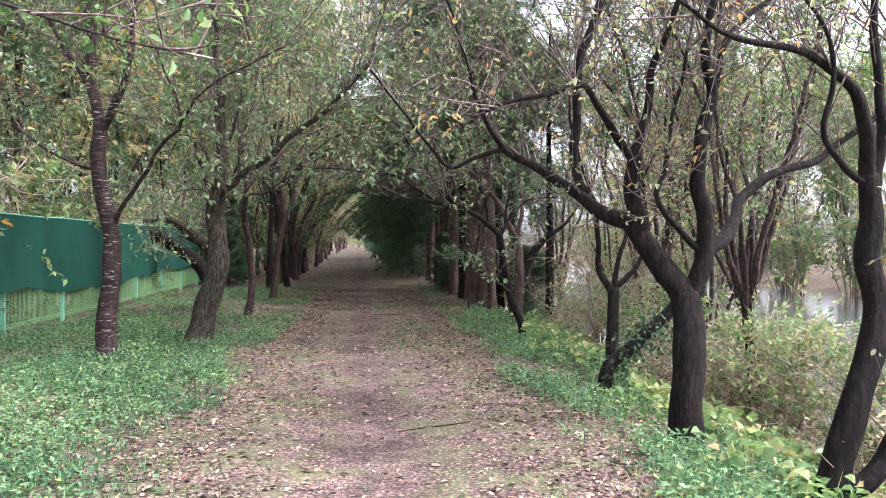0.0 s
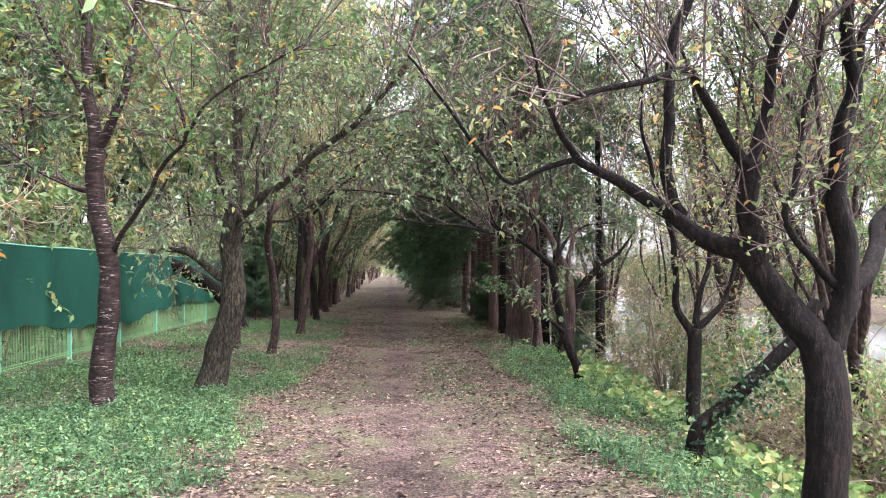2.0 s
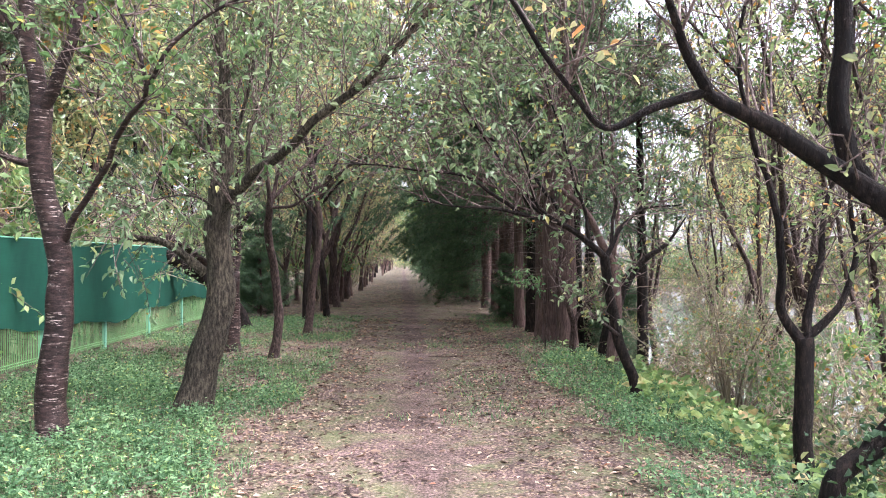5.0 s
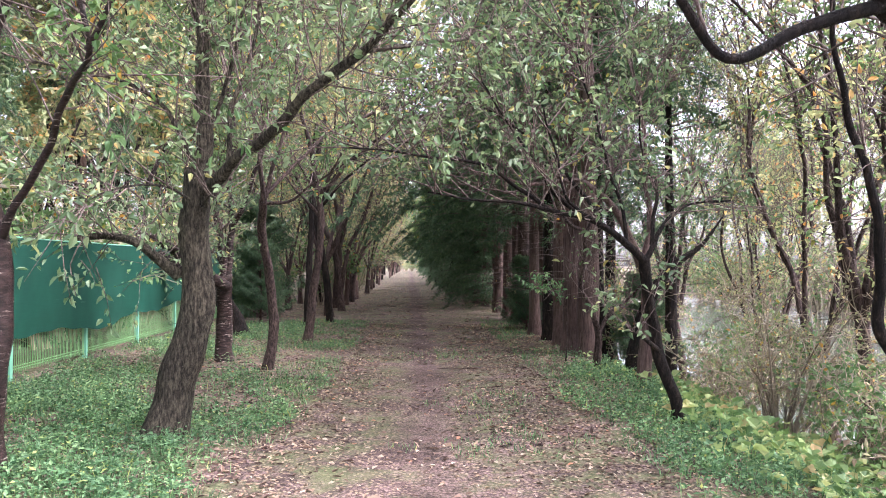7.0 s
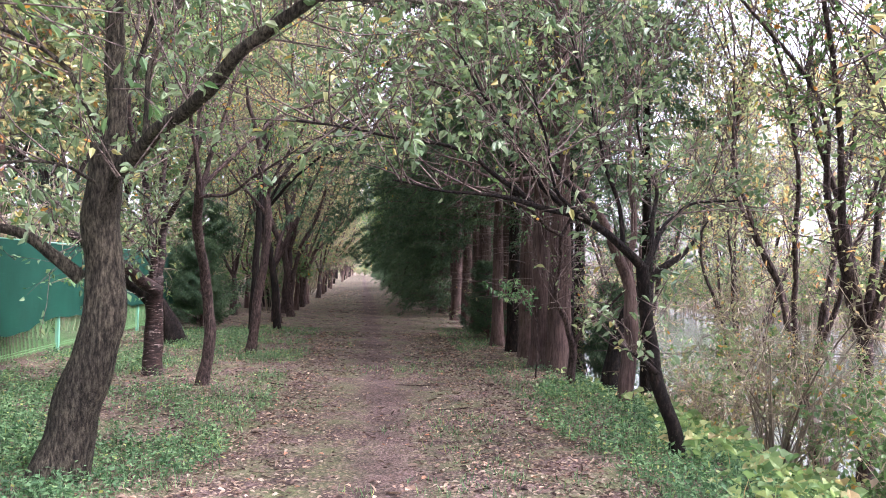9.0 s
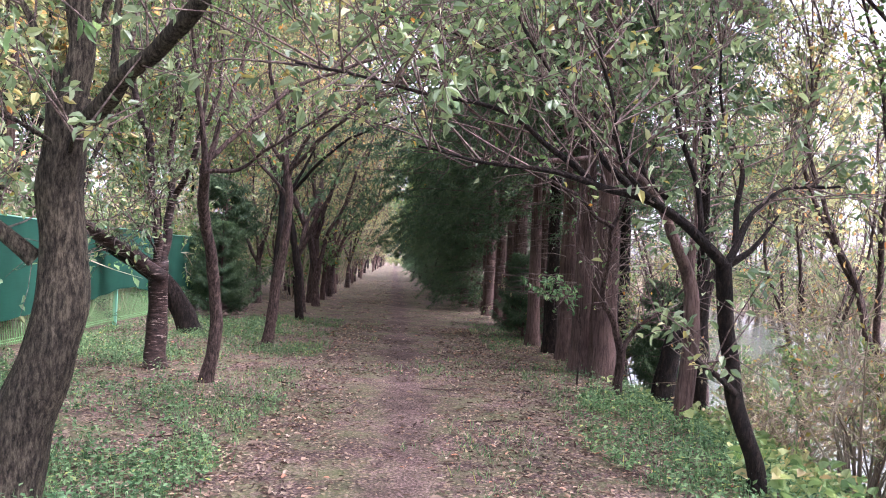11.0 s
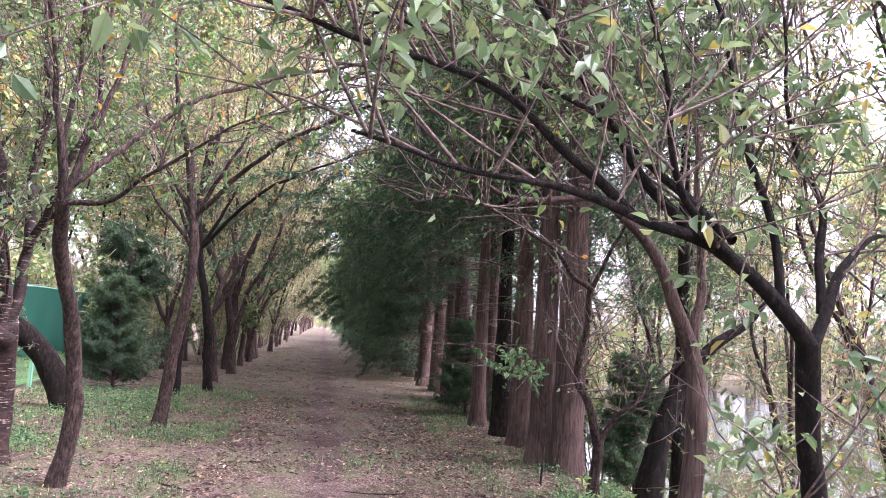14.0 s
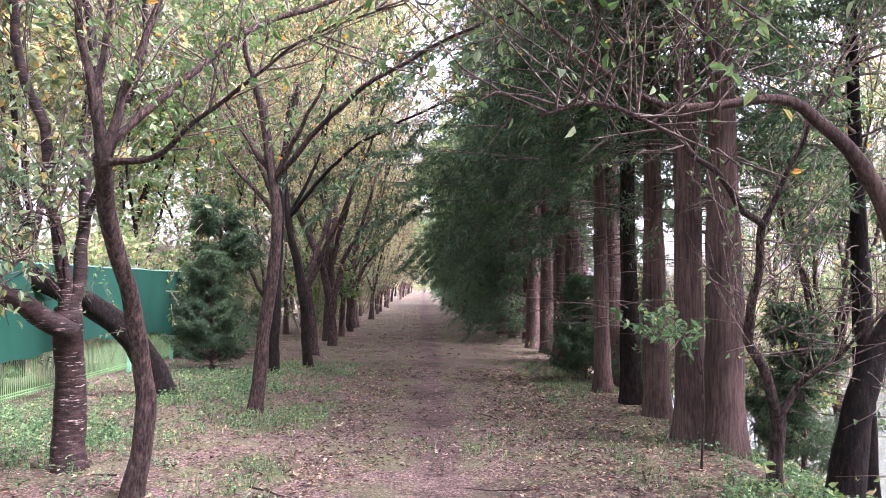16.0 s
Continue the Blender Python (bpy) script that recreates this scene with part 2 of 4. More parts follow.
class Build:
    """Collects tubes and leaves for one mesh."""

    def __init__(self):
        self.v, self.f, self.n = [], [], 0

    def add(self, v, f):
        self.v.append(np.asarray(v, float))
        self.f.extend((np.asarray(f) + self.n).tolist())
        self.n += len(v)

    def tube(self, pts, r0, r1, sides=6, steps=4, flare=0.0, lumps=0.0, rng=None, power=0.8, crook=0.0):
        pts = np.asarray(pts, float)
        p = spline(pts, steps) if len(pts) > 2 else pts
        if crook:
            run = np.concatenate([[0], np.cumsum(np.linalg.norm(np.diff(p, axis=0), axis=1))])
            ease = np.clip(run / 0.3, 0, 1) * (0.1 * (r0 + (r1 - r0) * run / run[-1]) + 0.012) * crook
            ph = pts[0].sum() * 3.1 + pts[-1].sum() * 1.7
            p = p + ease[:, None] * np.stack([np.sin(run * 5.3 + ph) + 0.5 * np.sin(run * 13 + 2 * ph), np.sin(run * 4.1 + 2.2 * ph), 0.7 * np.sin(run * 6.7 + 3 * ph)], 1)
        d = np.gradient(p, axis=0)
        d /= np.linalg.norm(d, axis=1)[:, None] + 1e-9
        t = np.linspace(0, 1, len(p))
        r = r0 + (r1 - r0) * t ** power
        if flare:
            length = np.linalg.norm(np.diff(p, axis=0), axis=1).sum()
            r = r * (1 + flare * np.exp(-t * length / 0.16))
        ref = np.array([0.0, 1.0, 0.0]) if abs(d[0][1]) < 0.8 else np.array([1.0, 0.0, 0.0])
        a = 2 * math.pi * np.arange(sides) / sides
        rings = []
        for i in range(len(p)):
            u = np.cross(d[i], ref)
            u /= np.linalg.norm(u) + 1e-9
            w = np.cross(d[i], u)
            ri = np.full(sides, r[i])
            if lumps:
                ph = p[i][2] * 1.7
                ri = ri * (1 + lumps * (0.6 * np.sin(2 * a + ph) + 0.4 * np.sin(3 * a - 2.1 * ph + p[i][0]) + 0.35 * np.sin(7 * a + 0.4 * ph)) + lumps * 0.5 * math.sin(p[i][2] * 9 + p[i][0] * 5))
            rings.append(p[i] + np.cos(a)[:, None] * ri[:, None] * u + np.sin(a)[:, None] * ri[:, None] * w)
        v = np.concatenate(rings + [p[-1:]])
        k = np.arange(sides)
        k2 = (k + 1) % sides
        f = []
        for i in range(len(p) - 1):
            f += np.stack([i * sides + k, i * sides + k2, (i + 1) * sides + k2, (i + 1) * sides + k], 1).tolist()
        top = (len(p) - 1) * sides
        base = self.n
        self.v.append(v)
        self.f.extend([[q + base for q in row] for row in f])
        self.f.extend([[top + i + base, top + (i + 1) % sides + base, len(v) - 1 + base] for i in range(sides)])
        self.n += len(v)

    def leaves(self, pos, direction, length, width, rng, fold=0.25, simple=False, up=0.6):
        n = len(pos)
        if not n:
            return
        d = direction / (np.linalg.norm(direction, axis=1)[:, None] + 1e-9)
        nor = rng.normal(0, 1, (n, 3)) + np.array([0, 0, up * 2])
        s = np.cross(d, nor)
        s /= np.linalg.norm(s, axis=1)[:, None] + 1e-9
        nn = np.cross(s, d)
        L = np.asarray(length).reshape(-1, 1) * np.ones((n, 1))
        W = np.asarray(width).reshape(-1, 1) * np.ones((n, 1))
        droop = -0.18 * L * nn
        if simple:
            v = np.stack([pos, pos + d * L * 0.45 + s * W * 0.5, pos + d * L + droop, pos + d * L * 0.45 - s * W * 0.5], 1)
            f = np.array([[0, 1, 2, 3]])
        else:
            h = fold * W * nn
            v = np.stack([pos, pos + d * L * 0.3 + s * W * 0.48 + h, pos + d * L * 0.68 + s * W * 0.36 + h + droop * 0.4, pos + d * L + droop,
                          pos + d * L * 0.68 - s * W * 0.36 + h + droop * 0.4, pos + d * L * 0.3 - s * W * 0.48 + h], 1)
            f = np.array([[0, 1, 2, 3], [0, 3, 4, 5]])
        k = v.shape[1]
        self.add(v.reshape(-1, 3), (f[None] + (np.arange(n) * k)[:, None, None]).reshape(-1, f.shape[1]))

    def make(self, name, mat, parent=None, origin=None, smooth=True):
        if not self.n:
            return None
        return mesh_object(name, np.concatenate(self.v), self.f, mat, parent, smooth, origin)


def spline(p, steps):
    q = np.concatenate([[2 * p[0] - p[1]], p, [2 * p[-1] - p[-2]]])
    out = []
    for i in range(1, len(q) - 2):
        for t in np.arange(steps) / steps:
            out.append(0.5 * (2 * q[i] + (q[i + 1] - q[i - 1]) * t + (2 * q[i - 1] - 5 * q[i] + 4 * q[i + 1] - q[i + 2]) * t * t + (3 * q[i] - q[i - 1] - 3 * q[i + 1] + q[i + 2]) * t ** 3))
    out.append(q[-2])
    return np.array(out)


def thing(name, label, category, at=(0, 0, 0), group="", kind=""):
    ob = new(name)
    ob.location = at
    return tagged(ob, label, category, group, kind)


# ---- the large structure ----
gx = np.concatenate([np.linspace(-400, -30, 12)[:-1], np.linspace(-30, -8, 12)[:-1], np.linspace(-8, 8, 129)[:-1], np.linspace(8, 40, 33)[:-1], np.linspace(40, 400, 10)])
gy = np.concatenate([np.linspace(-300, -8, 12)[:-1], np.linspace(-8, 36, 265)[:-1], np.linspace(36, 110, 60)[:-1], np.linspace(110, 900, 14)])
GX, GY = np.meshgrid(gx, gy)
gv = np.stack([GX, GY, ground_z(GX, GY)], -1).reshape(-1, 3)
nx, ny = len(gx), len(gy)
ii = (np.arange(ny - 1)[:, None] * nx + np.arange(nx - 1)[None]).ravel()
tagged(mesh_object("ground", gv, np.stack([ii, ii + 1, ii + nx + 1, ii + nx], 1).tolist(), GROUND),
       "brown trodden earth track with fallen leaves and grassy verges", "ground", kind="structure")
wv, wf = [(5.2, -300, -1.32), (29, -300, -1.32), (29, 500, -1.32), (5.2, 500, -1.32)], [[0, 1, 2, 3]]
tagged(mesh_object("water", wv, wf, WATER, smooth=False), "still grey pond water reflecting the pale sky", "water", kind="structure")


# ---- trees ----
def twigs_and_leaves(wood, crown, stems, rng, per_metre, leaf, leaves, reach=(0.45, 1.1), start=0.25, rise=0.45, simple=False, clear=True):
    """Twigs that leave the limbs, fork once, and carry the leaves."""
    pos, way = [], []
    for pts, r0, r1, bare in stems:
        p = spline(np.asarray(pts, float), 6)
        seg = np.linalg.norm(np.diff(p, axis=0), axis=1).sum()
        if bare:
            continue
        for _ in range(max(2, int(seg * per_metre))):
            t = start + (1 - start) * rng.random() ** 0.7
            i = min(int(t * (len(p) - 1)), len(p) - 2)
            along = p[i + 1] - p[i]
            along /= np.linalg.norm(along) + 1e-9
            d = along * 0.6 + rng.normal(0, 0.65, 3) + np.array([0, 0, rise])
            d /= np.linalg.norm(d)
            ln = rng.uniform(*reach)
            a = p[i]
            b = a + d * ln * 0.5 + rng.normal(0, 0.05, 3)
            c = a + d * ln + rng.normal(0, 0.09, 3) + np.array([0, 0, 0.06 * ln])
            if min(b[2], c[2]) < 2.5 and abs((b[0] + c[0]) / 2) < 1.6 and clear:
                continue
            wood.tube([a, b, c], min(0.0085, r1 + 0.003), 0.0025, 4, 2)
            ends = [(a, b, c)]
            for _ in range(2):
                k = rng.uniform(0.3, 0.8)
                s = a + (c - a) * k
                e = s + (d + rng.normal(0, 0.6, 3)) * ln * 0.45
                wood.tube([s, (s + e) / 2 + rng.normal(0, 0.02, 3), e], 0.006, 0.002, 3, 1)
                ends.append((s, (s + e) / 2, e))
            for s, mpt, e in ends:
                n = rng.poisson(leaves)
                k = rng.uniform(0.25, 1.03, (n, 1))
                pos.append(s + (e - s) * k + rng.normal(0, 0.015, (n, 3)))
                way.append((e - s) / (np.linalg.norm(e - s) + 1e-9) * 0.5 + rng.normal(0, 0.55, (n, 3)) + np.array([0, 0, -0.25]))
    if pos:
        pos, way = np.concatenate(pos), np.concatenate(way)
        L = rng.uniform(0.7, 1.2, len(pos)) * leaf
        crown.leaves(pos, way, L, L * rng.uniform(0.42, 0.6, len(pos)), rng, simple=simple)


def tree(label, stems, wood_mat, leaf_mat, seed, per_metre=7, leaf=0.075, leaves=5, flare=0.28, lumps=0.07, top=2, name="tree", group="trees beside the track", reach=(0.45, 1.1), sides=14, slim=1.0, crook=1.0):
    """A tree from its trunk (the first stem) and limbs: (points, first radius, last radius)."""
    rng = np.random.default_rng(seed)
    stems = [(list(p), a * slim, b * slim) for p, a, b in stems]
    x, y, z = stems[0][0][0]
    base = (x, y, float(ground_z(x, y)))
    stems[0][0][0] = (x, y, base[2] - 0.08)
    ob = thing(name, label, "tree", base, group)
    for i, (p, a, b) in enumerate(stems):
        t = Build()
        t.tube(p, a, b, sides if a > 0.06 else 8, 8, flare if i == 0 else 0.0, lumps, crook=crook * (0.4 if i == 0 else 1.0))
        t.make("trunk" if i == 0 else "limb", wood_mat, ob, base)
    grown = [(p, a, b, i == 0 and len(stems) > 1) for i, (p, a, b) in enumerate(stems)]
    wood, crown = Build(), Build()
    for p, a, b in stems[1:] if len(stems) > 1 else stems:
        p = np.asarray(p, float)
        if p[-1][2] > 3.2:
            for _ in range(top):
                d = p[-1] - p[-2]
                d = d / np.linalg.norm(d) + rng.normal(0, 0.45, 3) + np.array([0, 0, 0.5])
                q = [p[-1], p[-1] + d * 0.6, p[-1] + d * 1.2 + rng.normal(0, 0.15, 3), p[-1] + d * 1.9 + rng.normal(0, 0.25, 3)]
                wood.tube(q, b, 0.006, 6, 4, crook=1.0)
                grown.append((q, b, 0.006, False))
    twigs_and_leaves(wood, crown, grown, rng, per_metre, leaf, leaves, reach)
    tagged(wood.make("branchwork", TWIG, ob, base), kind="stuff")
    crown.make("crown", leaf_mat, ob, base, smooth=False)
    return ob

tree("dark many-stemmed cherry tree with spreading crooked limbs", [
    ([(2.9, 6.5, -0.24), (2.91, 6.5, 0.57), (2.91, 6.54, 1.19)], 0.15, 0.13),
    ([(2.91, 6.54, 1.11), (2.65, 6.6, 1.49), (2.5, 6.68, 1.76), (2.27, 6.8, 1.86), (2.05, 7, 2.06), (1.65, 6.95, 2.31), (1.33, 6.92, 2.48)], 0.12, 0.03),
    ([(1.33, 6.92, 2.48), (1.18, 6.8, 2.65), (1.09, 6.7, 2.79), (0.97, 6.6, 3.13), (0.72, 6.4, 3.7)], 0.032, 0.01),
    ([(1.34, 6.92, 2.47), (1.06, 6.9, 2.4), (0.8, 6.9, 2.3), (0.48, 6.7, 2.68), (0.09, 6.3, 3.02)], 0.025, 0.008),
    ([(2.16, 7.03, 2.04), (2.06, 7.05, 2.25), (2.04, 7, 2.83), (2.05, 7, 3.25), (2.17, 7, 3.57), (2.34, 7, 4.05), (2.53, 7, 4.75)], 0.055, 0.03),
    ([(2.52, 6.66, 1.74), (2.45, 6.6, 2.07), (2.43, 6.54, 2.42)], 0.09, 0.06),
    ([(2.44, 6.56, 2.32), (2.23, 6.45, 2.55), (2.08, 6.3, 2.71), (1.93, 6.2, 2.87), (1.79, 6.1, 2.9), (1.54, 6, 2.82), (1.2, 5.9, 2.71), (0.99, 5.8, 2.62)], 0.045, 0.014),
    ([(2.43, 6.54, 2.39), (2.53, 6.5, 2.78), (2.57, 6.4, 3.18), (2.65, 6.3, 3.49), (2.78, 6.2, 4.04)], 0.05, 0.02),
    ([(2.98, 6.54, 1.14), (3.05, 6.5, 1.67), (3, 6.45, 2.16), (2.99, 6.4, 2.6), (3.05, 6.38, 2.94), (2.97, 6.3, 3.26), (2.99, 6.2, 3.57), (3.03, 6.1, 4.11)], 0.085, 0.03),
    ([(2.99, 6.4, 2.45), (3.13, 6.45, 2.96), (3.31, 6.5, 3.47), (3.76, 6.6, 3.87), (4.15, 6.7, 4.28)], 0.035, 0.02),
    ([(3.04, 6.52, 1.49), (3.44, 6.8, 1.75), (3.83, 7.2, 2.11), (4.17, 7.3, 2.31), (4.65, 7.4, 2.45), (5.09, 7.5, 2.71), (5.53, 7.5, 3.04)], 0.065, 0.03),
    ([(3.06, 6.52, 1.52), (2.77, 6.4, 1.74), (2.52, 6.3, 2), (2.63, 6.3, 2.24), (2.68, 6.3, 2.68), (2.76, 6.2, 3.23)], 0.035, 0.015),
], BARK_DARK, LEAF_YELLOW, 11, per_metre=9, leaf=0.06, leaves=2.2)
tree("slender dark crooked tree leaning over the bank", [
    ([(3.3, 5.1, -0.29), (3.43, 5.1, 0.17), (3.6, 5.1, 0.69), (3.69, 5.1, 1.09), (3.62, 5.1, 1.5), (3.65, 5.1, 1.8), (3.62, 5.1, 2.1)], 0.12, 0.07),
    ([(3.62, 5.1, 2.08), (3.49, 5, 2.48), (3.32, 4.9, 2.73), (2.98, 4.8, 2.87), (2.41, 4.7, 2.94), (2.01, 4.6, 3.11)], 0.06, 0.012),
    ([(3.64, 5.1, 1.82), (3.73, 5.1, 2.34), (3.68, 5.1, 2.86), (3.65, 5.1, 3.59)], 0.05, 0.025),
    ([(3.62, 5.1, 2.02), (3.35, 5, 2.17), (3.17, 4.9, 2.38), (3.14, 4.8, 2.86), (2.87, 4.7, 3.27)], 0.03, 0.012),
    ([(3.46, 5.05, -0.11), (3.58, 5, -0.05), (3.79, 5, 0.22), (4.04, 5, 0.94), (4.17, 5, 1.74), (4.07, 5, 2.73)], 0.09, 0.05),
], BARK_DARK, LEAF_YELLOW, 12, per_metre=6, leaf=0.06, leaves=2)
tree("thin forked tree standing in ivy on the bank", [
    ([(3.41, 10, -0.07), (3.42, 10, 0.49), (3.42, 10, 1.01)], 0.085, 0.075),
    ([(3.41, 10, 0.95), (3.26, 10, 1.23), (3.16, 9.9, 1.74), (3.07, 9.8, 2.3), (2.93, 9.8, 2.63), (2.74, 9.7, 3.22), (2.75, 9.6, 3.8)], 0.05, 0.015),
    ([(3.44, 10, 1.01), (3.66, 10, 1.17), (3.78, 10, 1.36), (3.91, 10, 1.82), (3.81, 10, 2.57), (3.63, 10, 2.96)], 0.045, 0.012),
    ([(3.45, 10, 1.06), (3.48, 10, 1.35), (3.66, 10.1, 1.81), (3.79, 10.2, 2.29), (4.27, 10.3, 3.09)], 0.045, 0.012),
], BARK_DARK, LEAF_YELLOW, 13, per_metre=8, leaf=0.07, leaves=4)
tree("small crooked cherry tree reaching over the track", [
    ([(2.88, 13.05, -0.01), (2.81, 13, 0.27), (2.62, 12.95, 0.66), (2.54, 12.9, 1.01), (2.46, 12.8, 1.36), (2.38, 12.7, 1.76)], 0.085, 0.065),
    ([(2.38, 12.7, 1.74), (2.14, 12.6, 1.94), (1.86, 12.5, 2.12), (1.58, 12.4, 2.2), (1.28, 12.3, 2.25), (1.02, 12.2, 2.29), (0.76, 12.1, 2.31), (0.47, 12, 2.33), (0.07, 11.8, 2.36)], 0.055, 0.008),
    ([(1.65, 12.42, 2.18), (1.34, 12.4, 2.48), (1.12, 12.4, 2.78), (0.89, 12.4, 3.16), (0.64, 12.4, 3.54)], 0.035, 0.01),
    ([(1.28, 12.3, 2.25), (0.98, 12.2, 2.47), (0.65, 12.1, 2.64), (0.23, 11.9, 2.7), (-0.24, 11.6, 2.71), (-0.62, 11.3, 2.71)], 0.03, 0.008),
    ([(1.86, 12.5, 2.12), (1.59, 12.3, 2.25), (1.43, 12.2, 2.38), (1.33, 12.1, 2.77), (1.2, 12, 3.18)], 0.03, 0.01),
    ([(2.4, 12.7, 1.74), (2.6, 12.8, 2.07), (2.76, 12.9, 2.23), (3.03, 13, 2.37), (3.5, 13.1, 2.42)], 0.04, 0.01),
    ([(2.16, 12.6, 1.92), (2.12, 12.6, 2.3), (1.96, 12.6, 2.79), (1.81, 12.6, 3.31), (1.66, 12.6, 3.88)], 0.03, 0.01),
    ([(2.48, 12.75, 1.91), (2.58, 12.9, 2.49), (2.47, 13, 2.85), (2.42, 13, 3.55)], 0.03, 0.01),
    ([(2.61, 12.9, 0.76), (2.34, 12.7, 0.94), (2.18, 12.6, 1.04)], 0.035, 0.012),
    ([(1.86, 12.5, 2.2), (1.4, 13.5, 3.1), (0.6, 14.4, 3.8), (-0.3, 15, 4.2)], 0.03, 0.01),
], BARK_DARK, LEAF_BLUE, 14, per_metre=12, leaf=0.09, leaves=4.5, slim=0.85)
tree("pale brown trunk bending towards the track", [
    ([(3.33, 15.81, 0.34), (3.39, 15.81, 1.08), (3.36, 15.81, 1.55), (3.17, 15.72, 1.92), (2.89, 15.63, 2.46), (2.54, 15.54, 2.77), (2.22, 15.45, 2.90), (1.44, 15.32, 2.83), (0.90, 15.18, 3.14), (0.27, 15.09, 3.59)], 0.105, 0.006),
    ([(3.34, 15.81, 1.64), (3.45, 15.90, 2.32), (3.39, 15.90, 3.21), (3.33, 15.90, 4.23)], 0.06, 0.02),
    ([(1.84, 15.45, 2.71), (1.71, 15.18, 3.14), (1.35, 14.91, 3.68)], 0.025, 0.008),
], BARK_RED, LEAF_CHERRY, 15, per_metre=6, leaf=0.07, leaves=3)
tree("thick dark leaning trunk above the water", [
    ([(3.58, 17.3, -0.1), (3.72, 17.3, 0.6), (3.98, 17.3, 1.3), (4.3, 17.25, 1.7), (4.7, 17.2, 2.0), (5.1, 17.2, 2.5)], 0.17, 0.012),
], BARK_DARK, LEAF_DARK, 16, per_metre=4, leaf=0.07, leaves=4)
tree("thin forked young tree with bare twigs", [
    ([(3, 17.3, 0.02), (3.02, 17.3, 0.32), (3.02, 17.25, 0.63)], 0.07, 0.055),
    ([(3.01, 17.25, 0.59), (2.83, 17.1, 1.06), (2.68, 17, 1.34), (2.69, 16.85, 1.85), (2.7, 16.74, 2.23)], 0.05, 0.03),
    ([(2.7, 16.74, 2.21), (2.37, 16.4, 2.35), (2.01, 16, 2.54), (1.57, 15.4, 2.63), (1.25, 15, 2.67), (0.89, 14.7, 2.68), (0.56, 14.5, 2.59)], 0.03, 0.008),
    ([(2.7, 16.74, 2.21), (2.84, 16.7, 2.56), (3.02, 16.6, 2.97), (3.19, 16.5, 3.41)], 0.028, 0.01),
    ([(3.02, 17.25, 0.61), (3.21, 17.2, 0.9), (3.41, 17.1, 1.1), (3.83, 17, 1.55)], 0.04, 0.012),
], BARK_PALE, LEAF_CHERRY, 17, per_metre=11, leaf=0.06, leaves=1.2)
tree("reddish-brown cherry tree with banded bark", [
    ([(-3.34, 10.75, -0.04), (-3.34, 10.75, 0.61), (-3.28, 10.75, 1.2), (-3.28, 10.75, 1.73), (-3.38, 10.7, 2.25), (-3.39, 10.6, 2.71), (-3.35, 10.5, 3.13)], 0.15, 0.11),
    ([(-3.35, 10.5, 3.07), (-3.39, 10.4, 3.65), (-3.4, 10.3, 4.24), (-3.42, 10.2, 5.1)], 0.09, 0.05),
    ([(-3.35, 10.5, 3.04), (-3.12, 10.4, 3.37), (-2.98, 10.3, 3.69), (-2.85, 10.2, 4.26), (-2.73, 10.1, 4.93)], 0.07, 0.035),
    ([(-3.39, 10.4, 3.59), (-3.57, 10.4, 3.84), (-3.81, 10.4, 4.26), (-4.15, 10.4, 4.92)], 0.05, 0.02),
    ([(-3.4, 10.6, 2.59), (-3.63, 10.5, 2.64), (-3.92, 10.4, 2.8), (-4.3, 10.3, 3.08)], 0.05, 0.015),
    ([(-3.26, 10.75, 1.85), (-2.76, 10.4, 2.53), (-2.4, 10, 2.87), (-2.13, 9.6, 3.06), (-2.15, 9.5, 3.36), (-2.34, 9.4, 3.88)], 0.04, 0.012),
    ([(-2.13, 9.6, 3.05), (-1.77, 9.4, 3.45), (-1.25, 9.2, 3.71), (-0.84, 9, 3.86)], 0.022, 0.008),
], BARK_CHERRY, LEAF_CHERRY, 18, per_metre=10, leaf=0.085, leaves=5.5, slim=0.9)
